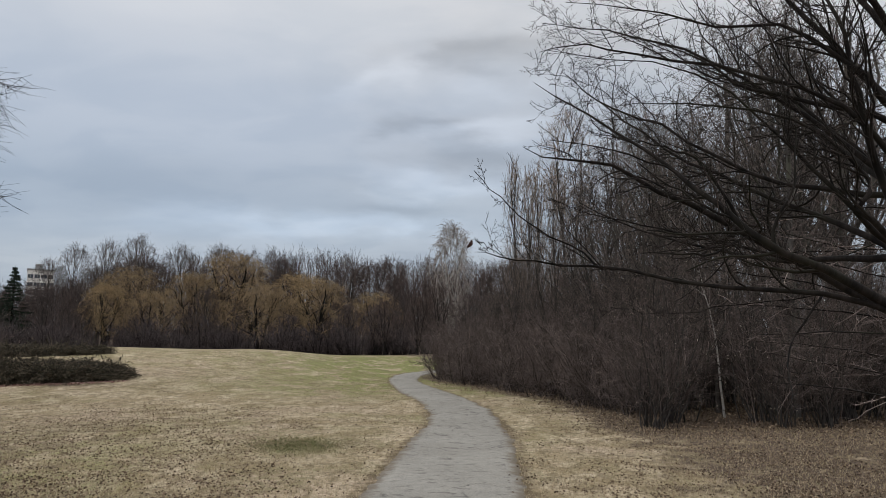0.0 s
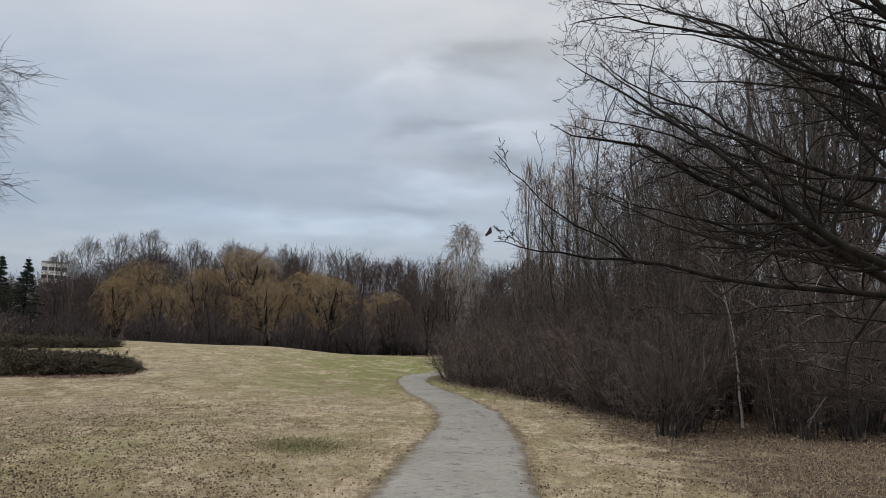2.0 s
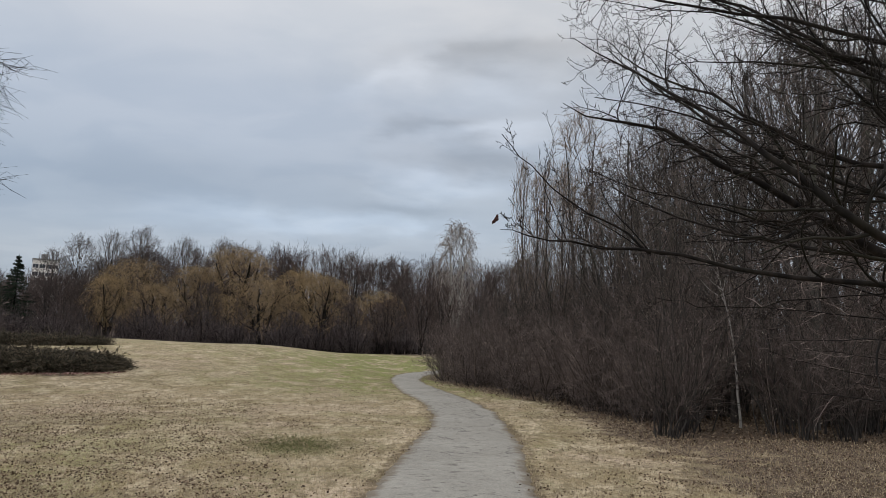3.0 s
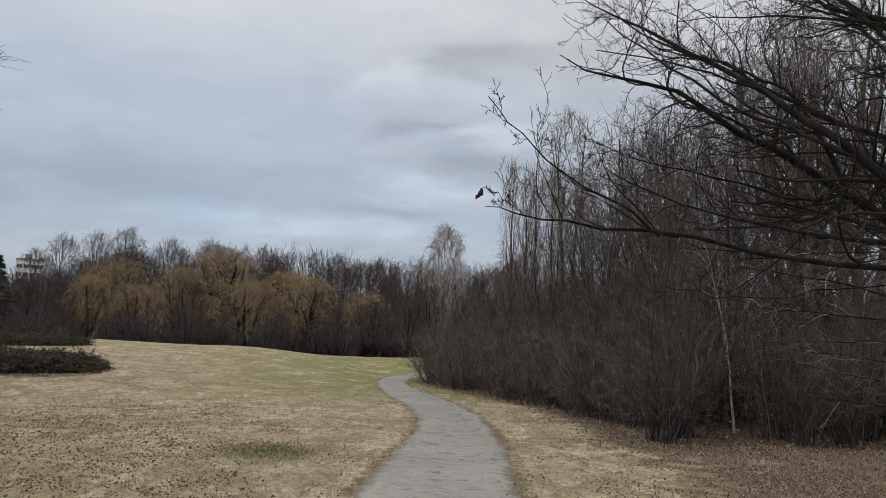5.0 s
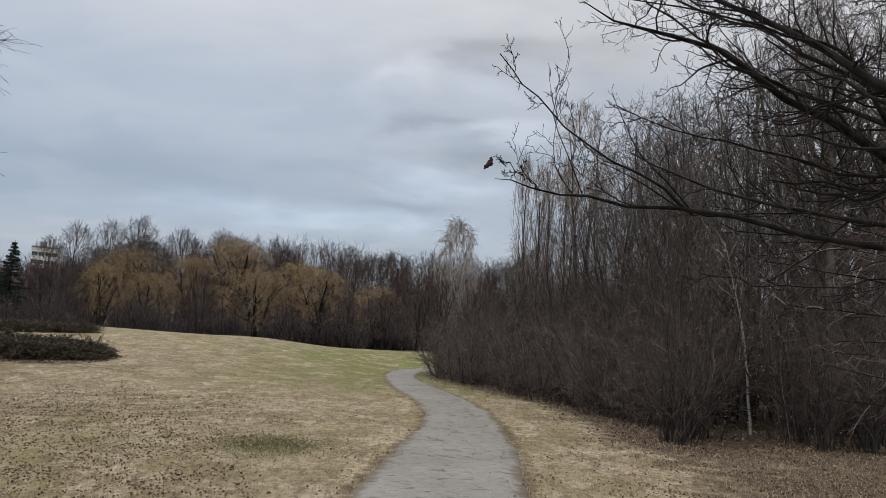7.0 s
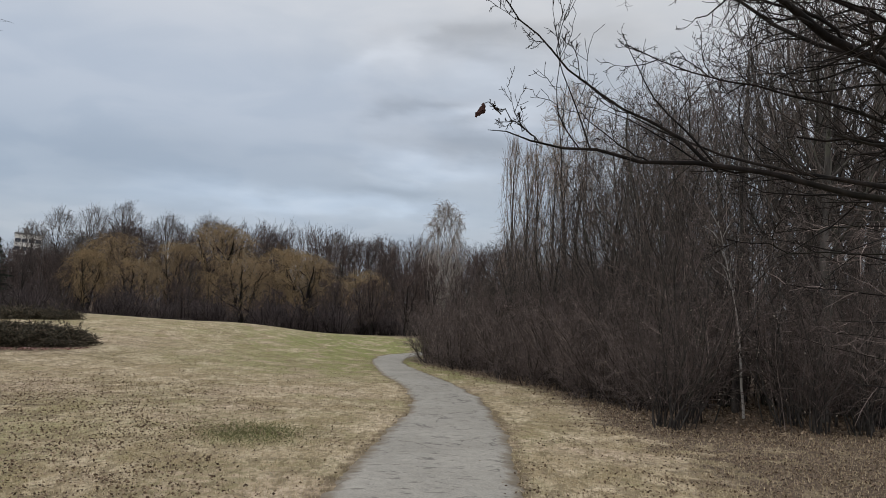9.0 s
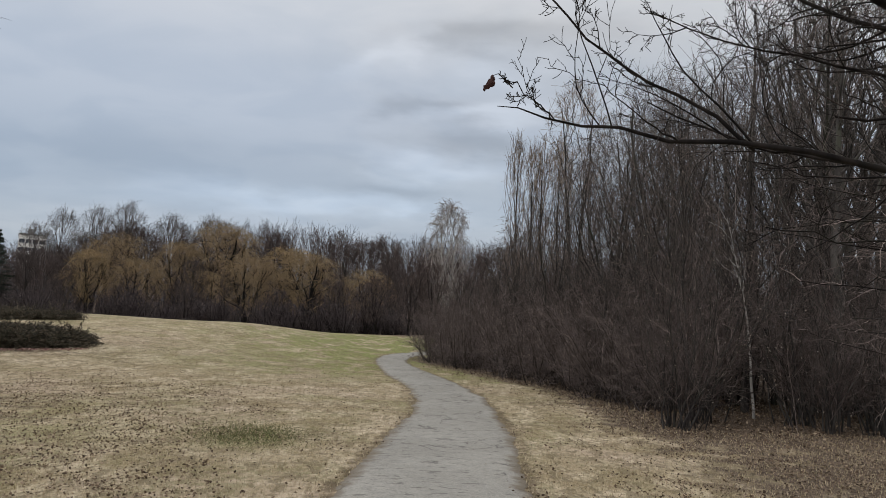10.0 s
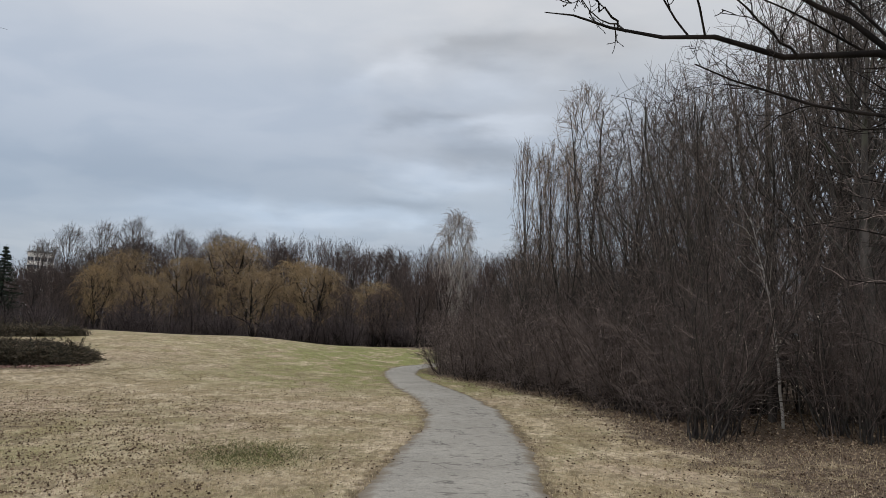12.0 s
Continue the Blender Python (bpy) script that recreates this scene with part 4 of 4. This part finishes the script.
    birch = crown_tree("tree", "white-barked birch with pale hanging twigs above the thicket", 131, 14.6, 0.17, (M_BIRCH, M_BIRCH_TWIG), "", 2, 0.2, 0.15, 0.62, 0.36, 15, 9, 8, 0.055, 0.45, 0.0125, 0.008, -0.7, 0.5)
    birch.location = (-0.2, 74, 0.2)
    lab = "pale-stemmed leafless birch in the far woodland"
    pale = [crown_tree("tree", lab, 133, 14.0, 0.13, (M_BIRCH, M_FAN_TWIG), "far birches", 1, 0.3, 0.14, 0.64, 0.36, 16, 7, 5, 0.05, 0.1, 0.011, 0.007, -0.5, 0.5)]
    stand(pale, [(-56.5, 101, 13.0), (-52.5, 100, 12.0), (-16.4, 108, 14.6), (-14.2, 110, 14.8), (-10.4, 109, 14.4), (-8.5, 112, 14.2), (-6.5, 108, 13.8), (-4, 108, 13.5)], 14.0)
    red = shrub(127, 2.2, "reddish-brown leafless shrub behind the juniper beds", (M_SHRUB, M_SHRUB_TWIG), 14, 0.6, 0.008)
    red.location = (-24.6, 38.5, float(ground_z(-24.6, 38.5)))


build_far()


def spruce(seed, h, r):
    rng = np.random.default_rng(seed)
    t = thing("spruce_tree", "dark green conical spruce beyond the lawn", "tree", "spruces")
    P0 = np.array([[[0, 0, z] for z in np.linspace(-0.1, h, 6)]])
    child("trunk", tubes("spruce_trunk", [(P0, np.linspace(0.2, 0.02, 6)[None], 7)], M_OAK), t)
    n = 300
    s = 0.08 + 0.92 * (np.floor(np.arange(n) / 12) + rng.uniform(0, 0.3, n)) / 25.3
    a = rng.uniform(0, 2 * math.pi, n)
    way = np.column_stack([np.cos(a), np.sin(a), rng.uniform(-0.35, -0.05, n)])
    P1 = march(rng, np.column_stack([np.zeros((n, 2)), s * h]), way, r * (1 - s) * rng.uniform(0.65, 1.12, n) + 0.06, 6, 0.05, 0.05)
    mass("branchwork", tubes("spruce_branchwork", [(P1, np.linspace(0.03, 0.01, 6)[None] * np.ones((n, 1)), 3)], M_OAK), t)
    k = 26
    Q = np.repeat(P1, k, 0)
    u = np.tile(np.linspace(0.1, 1, k), n)
    at = lerp_at(Q, u) + rng.normal(0, 0.06, (n * k, 3)) - np.array([0, 0, 0.05])
    d = unit(Q[:, -1] - Q[:, 0]) + rng.normal(0, 0.5, (n * k, 3)) - np.array([0, 0, 0.4])
    mass("foliage", flakes("spruce_needles", rng, at, 0.15, M_SPRUCE, way=d, slim=0.28), t)
    return t


def build_spruces():
    rng = np.random.default_rng(4)
    put_copies([spruce(7, 11.3, 4.2)], [(-54.8, 88), (-59.7, 90), (-66, 96)], rng, (0.95, 1.02), 0.5)


build_spruces()


def build_far_woods():
    """The woodland that closes the view behind the single trees."""
    rng = np.random.default_rng(15)
    n = 470
    y = rng.uniform(102, 142, n)
    u = rng.uniform(-0.78, 0.33, n)
    x = u * y
    h = 1.5 + y * np.interp(u, [-0.78, -0.54, -0.46, -0.2, -0.1, 0.3], [0.07, 0.09, 0.135, 0.148, 0.132, 0.12]) * rng.uniform(0.88, 1.0, n) - ground_z(x, y)
    foot = np.column_stack([x, y, ground_z(x, y) - 0.2])
    P0 = march(rng, foot, np.column_stack([rng.normal(0, 0.04, (n, 2)), np.ones(n)]), h * 0.82, 6, 0.05, 0.04)
    R0 = 0.15 * np.linspace(1, 0.2, 6)[None] * np.ones((n, 1))
    P1, R1 = sprout(rng, P0, R0, 13, 0.15, 1.0, 4.4, 26, 4, 0.14, 0.08, 0.5, 0.3, 0.5, 0.03)
    P2, R2 = sprout(rng, P1, R1, 5, 0.2, 1.0, 1.6, 32, 2, 0.05, 0.1, 0.6, 0.5, 0.3, 0.02)
    P3, R3 = sprout(rng, P2, R2, 2, 0.3, 1.0, 0.9, 32, 2, 0.02, 0.1, 0.7, 0.6, 0.3, 0.016)
    stuff("far_woods", tubes("far_woods", [(P0, R0, 5), (P1, R1, 3), (P2, R2, 3), (P3, R3, 3)], M_FAR_TWIG), "distant belt of leafless brown woodland", "woodland")


def stuff(name, me, label, category):
    tagged(new(name, me), label, category, kind="stuff")


build_far_woods()


def juniper_bed(seed, cx, cy, rx, ry, h, count):
    """A low spreading bed of juniper: layered arching shoots that carry needles."""
    rng = np.random.default_rng(seed)
    bed = thing("juniper_shrub", "low wide dark green juniper bed on the lawn", "shrub", "juniper beds")
    z0 = float(ground_z(cx, cy))
    bed.location = (cx, cy, z0)
    n = count
    a, q = rng.uniform(0, 2 * math.pi, n), np.sqrt(rng.random(n))
    x, y = q * np.cos(a) * rx, q * np.sin(a) * ry
    top = h * (1 - q ** 8 * 0.65) * (0.8 + 0.25 * np.sin(x * 1.3 + seed) * np.cos(y * 1.7))
    gz = ground_z(cx + x, cy + y) - z0
    root = np.column_stack([x, y, gz + top * rng.uniform(0.0, 0.8, n)])
    way = np.column_stack([np.cos(a) * 0.8 + rng.normal(0, 0.7, n), np.sin(a) * 0.8 + rng.normal(0, 0.7, n), rng.uniform(-0.05, 0.32, n)])
    P = march(rng, root, way, rng.uniform(0.35, 0.8, n), 5, -0.02, 0.1)
    mass("branchwork", tubes("juniper_branches", [(P, np.linspace(0.010, 0.003, 5)[None] * np.ones((n, 1)), 3)], M_SHRUB), bed)
    k = 24
    Q = np.repeat(P, k, 0)
    u = np.tile(np.linspace(0.05, 1, k), n)
    at = lerp_at(Q, u) + rng.normal(0, 0.035, (n * k, 3))
    at[:, 2] = np.maximum(at[:, 2], ground_z(cx + at[:, 0], cy + at[:, 1]) - z0 + 0.02)
    d = np.repeat(unit(P[:, -1] - P[:, 0]), k, 0) + rng.normal(0, 0.45, (n * k, 3))
    mass("foliage", flakes("juniper_needles", rng, at, 0.062, M_JUNIPER, way=d, slim=0.20), bed)


juniper_bed(1, -16.3, 26.0, 4.5, 2.0, 0.80, 4400)
juniper_bed(2, -22.2, 36.0, 4.9, 1.4, 0.56, 2200)


def build_left_birch():
    b = woody_tree("tree", "leafless birch with hanging twig ends beside the lawn", 141, 11.5, 0.13, (M_BIRCH, M_OAK_TWIG), 24, 0.34, 50, 0.06, 0.35, 8, 8, 0.09, 0.10, fine=0.007)
    b.location = (-15.5, 20.0, 0)


build_left_birch()

# ---- the distant flats ----


def box(bm, x0, x1, y0, y1, z0, z1):
    v = [bm.verts.new((x, y, z)) for z in (z0, z1) for x, y in ((x0, y0), (x1, y0), (x1, y1), (x0, y1))]
    for f in ((0, 3, 2, 1), (4, 5, 6, 7), (0, 1, 5, 4), (1, 2, 6, 5), (2, 3, 7, 6), (3, 0, 4, 7)):
        bm.faces.new([v[i] for i in f])


def mesh_of(name, mat, *boxes):
    bm = bmesh.new()
    for b in boxes:
        box(bm, *b)
    me = bpy.data.meshes.new(name)
    bm.to_mesh(me)
    bm.free()
    me.materials.append(mat)
    return me


def flats(x, y, turn, width, floors, bays, label):
    h = floors * 2.9 + 1.2
    b = thing("apartment_building", label, "building", "distant flats")
    z = float(ground_z(x, y)) - 1.0
    b.matrix_basis = pose(x, y, z, 0, 0, turn)
    child("wall", mesh_of("flats_wall", M_FACADE, (0, width, 0, 13, 0, h)), b)
    child("roof", mesh_of("flats_roof", M_ROOF, (-0.2, width + 0.2, -0.2, 13.2, h, h + 0.5), (width * 0.3, width * 0.55, 4, 8, h + 0.5, h + 2.6)), b)
    step = width / bays
    pane = mesh_of("flats_pane", M_PANE, (-0.85, 0.85, -0.06, 0.02, -0.65, 0.65))
    rim = mesh_of("flats_frame", M_FRAME, (-0.95, -0.85, -0.1, 0.02, -0.75, 0.75), (0.85, 0.95, -0.1, 0.02, -0.75, 0.75), (-0.85, 0.85, -0.1, 0.02, -0.75, -0.65), (-0.85, 0.85, -0.1, 0.02, 0.65, 0.75), (-0.04, 0.04, -0.1, -0.06, -0.65, 0.65))
    for f in range(floors):
        for k in range(bays):
            w = child("window", rim, b)
            w.location = ((k + 0.5) * step, 0, 1.9 + f * 2.9)
            child("pane", pane, w)


flats(-152.3, 250, 31, 8.4, 9, 4, "white nine-storey block of flats with rows of dark windows")


def build_wall():
    w = thing("wall", "low white concrete parapet glimpsed between far trunks", "wall")
    w.matrix_basis = pose(-48.0, 103, float(ground_z(-48, 103)) + 1.6, 0, 0, 4)
    child("coping", mesh_of("parapet_coping", M_WALL, (0, 5.2, -0.2, 0.2, 0.75, 0.95)), w)
    child("panel", mesh_of("parapet_panel", M_WALL, (0.05, 5.15, -0.12, 0.12, -2.2, 0.75)), w)


build_wall()

# ---- grass, leaves and brush ----


def build_grass():
    rng = np.random.default_rng(77)
    n = 180000
    y = 7.5 + 32 * rng.random(n) ** 1.7
    x = rng.uniform(-1, 1, n) * (y * 0.64 + 0.5)
    keep = (path_distance(x, y) > half_width(y) + 0.0) & (wood_depth(x, y) < 0.2)
    x, y = x[keep], y[keep]
    z = ground_z(x, y)
    n = len(x)
    h = rng.uniform(0.014, 0.042, n) * (1 + 0.4 * (rng.random(n) > 0.93))
    a = rng.uniform(0, 6.28, n)
    lean = np.column_stack([np.cos(a), np.sin(a)]) * (h * rng.uniform(0.3, 1.3, n))[:, None]
    w = np.column_stack([-np.sin(a), np.cos(a)]) * (0.0028 + 0.00018 * y)[:, None]
    p = np.column_stack([x, y])
    V = np.stack([np.column_stack([p - w, z - 0.01]), np.column_stack([p + w, z - 0.01]), np.column_stack([p + lean, z + h])], 1)
    F = np.arange(3 * n).reshape(n, 3)
    stuff("grass", raw_mesh("grass", V.reshape(-1, 3), F, M_GRASS), "short dry straw-coloured grass blades", "grass")
    n = 4200
    x, y = rng.normal(-2.45, 0.38, n), rng.normal(12.5, 0.48, n)
    z = ground_z(x, y)
    V = np.stack([np.column_stack([x - 0.005, y, z]), np.column_stack([x + 0.005, y, z]), np.column_stack([x + rng.normal(0, 0.03, n), y + rng.normal(0, 0.03, n), z + rng.uniform(0.012, 0.03, n)])], 1)
    stuff("grass", raw_mesh("green_grass", V.reshape(-1, 3), np.arange(3 * n).reshape(n, 3), M_GREEN), "tuft of fresh green grass in the dry lawn", "grass")


def build_leaves():
    rng = np.random.default_rng(78)
    n = 120000
    y = 7.5 + 22 * rng.random(n) ** 1.6
    x = rng.uniform(-1, 1, n) * (y * 0.64 + 0.5)
    wd = wood_depth(x, y)
    dens = 0.22 + 0.75 * smooth(-2.5, 0.2, wd) + 1.3 * smooth(1.5, 5, x) + 1.5 * smooth(-1.5, -5, x) * smooth(23, 12, y)
    clump = np.array([noise.noise((p * 0.7, q * 0.7, 3.0)) + 0.6 * noise.noise((p * 2.3, q * 2.3, 8.0)) for p, q in zip(x, y)])
    dens = dens * (0.25 + 1.4 * smooth(-0.15, 0.5, clump))
    keep = (rng.random(n) < dens) & ((path_distance(x, y) > half_width(y)) | (rng.random(n) < 0.05)) & (wd < 6)
    at = np.column_stack([x, y, ground_z(x, y) + 0.022])[keep]
    stuff("leaves", flakes("leaf_litter", rng, at, 0.0145, M_LEAF, 0.25, slim=0.7), "curled brown dead leaves scattered over the lawn", "leaves")
    n = 16000
    y = rng.uniform(13.5, 34, n)
    x = rng.uniform(-1, 11, n)
    wd = wood_depth(x, y)
    keep = (wd > -1.6 * rng.random(n) ** 2) & (wd < 5)
    at = np.column_stack([x, y, ground_z(x, y) + 0.03])[keep]
    stuff("leaves", flakes("wood_litter", rng, at, 0.028, M_LEAF, 0.3, slim=0.7), "brown leaf litter along the foot of the thicket", "leaves")
    # reddish leaves blown against the front of the juniper bed
    n = 1100
    x = rng.uniform(-20.5, -11.2, n)
    y = 26 - 2.1 * np.sqrt(np.clip(1 - ((x + 16.3) / 5.2) ** 2, 0, 1)) - np.abs(rng.normal(0, 0.35, n))
    stuff("leaves", flakes("juniper_litter", rng, np.column_stack([x, y, ground_z(x, y) + 0.03]), 0.032, M_RED_LEAF, 0.3, slim=0.7), "reddish dead leaves along the foot of the juniper bed", "leaves")
    # pale withered leaves that still cling to twigs at the corner of the thicket
    n = 520
    at = np.column_stack([rng.normal(5.1, 0.8, n), rng.normal(15.6, 0.5, n), rng.uniform(0.3, 3.8, n)])
    stuff("leaves", flakes("clinging_leaves", rng, at, 0.016, M_PALE_LEAF, 1.0, slim=0.5), "pale withered leaves clinging to thicket twigs", "leaves")


def build_brush():
    """Fine undergrowth through the wood, too many stems to count."""
    rng = np.random.default_rng(79)
    n = 2200
    y = rng.uniform(15.2, 42, n)
    x = rng.uniform(-1, 1, n) * 12 + 0.28 * y
    wd = wood_depth(x, y)
    keep = (wd > 0.15) & (wd < 9) & ((y > 17.8) | (np.abs(x - 0.1 - 0.405 * (y - 2)) > 0.5))
    at = np.column_stack([x, y, ground_z(x, y) - 0.05])[keep]
    n = len(at)
    way = np.column_stack([rng.normal(0, 0.28, (n, 2)), np.ones(n)])
    P = march(rng, at, way, rng.uniform(1.0, 3.6, n), 7, 0.03, 0.08)
    R = rng.uniform(0.003, 0.011, (n, 1)) * np.linspace(1, 0.3, 7)[None]
    P1, R1 = sprout(rng, P, R, 6, 0.2, 1.0, 0.7, 40, 4, 0.03, 0.16, 0.7, 0.4, 0.4, 0.0035)
    stuff("undergrowth", tubes("undergrowth", [(P, R, 3), (P1, R1, 3)], M_THICKET_TWIG), "dense leafless undergrowth of thin brown stems", "undergrowth")


build_grass()
build_leaves()
build_brush()
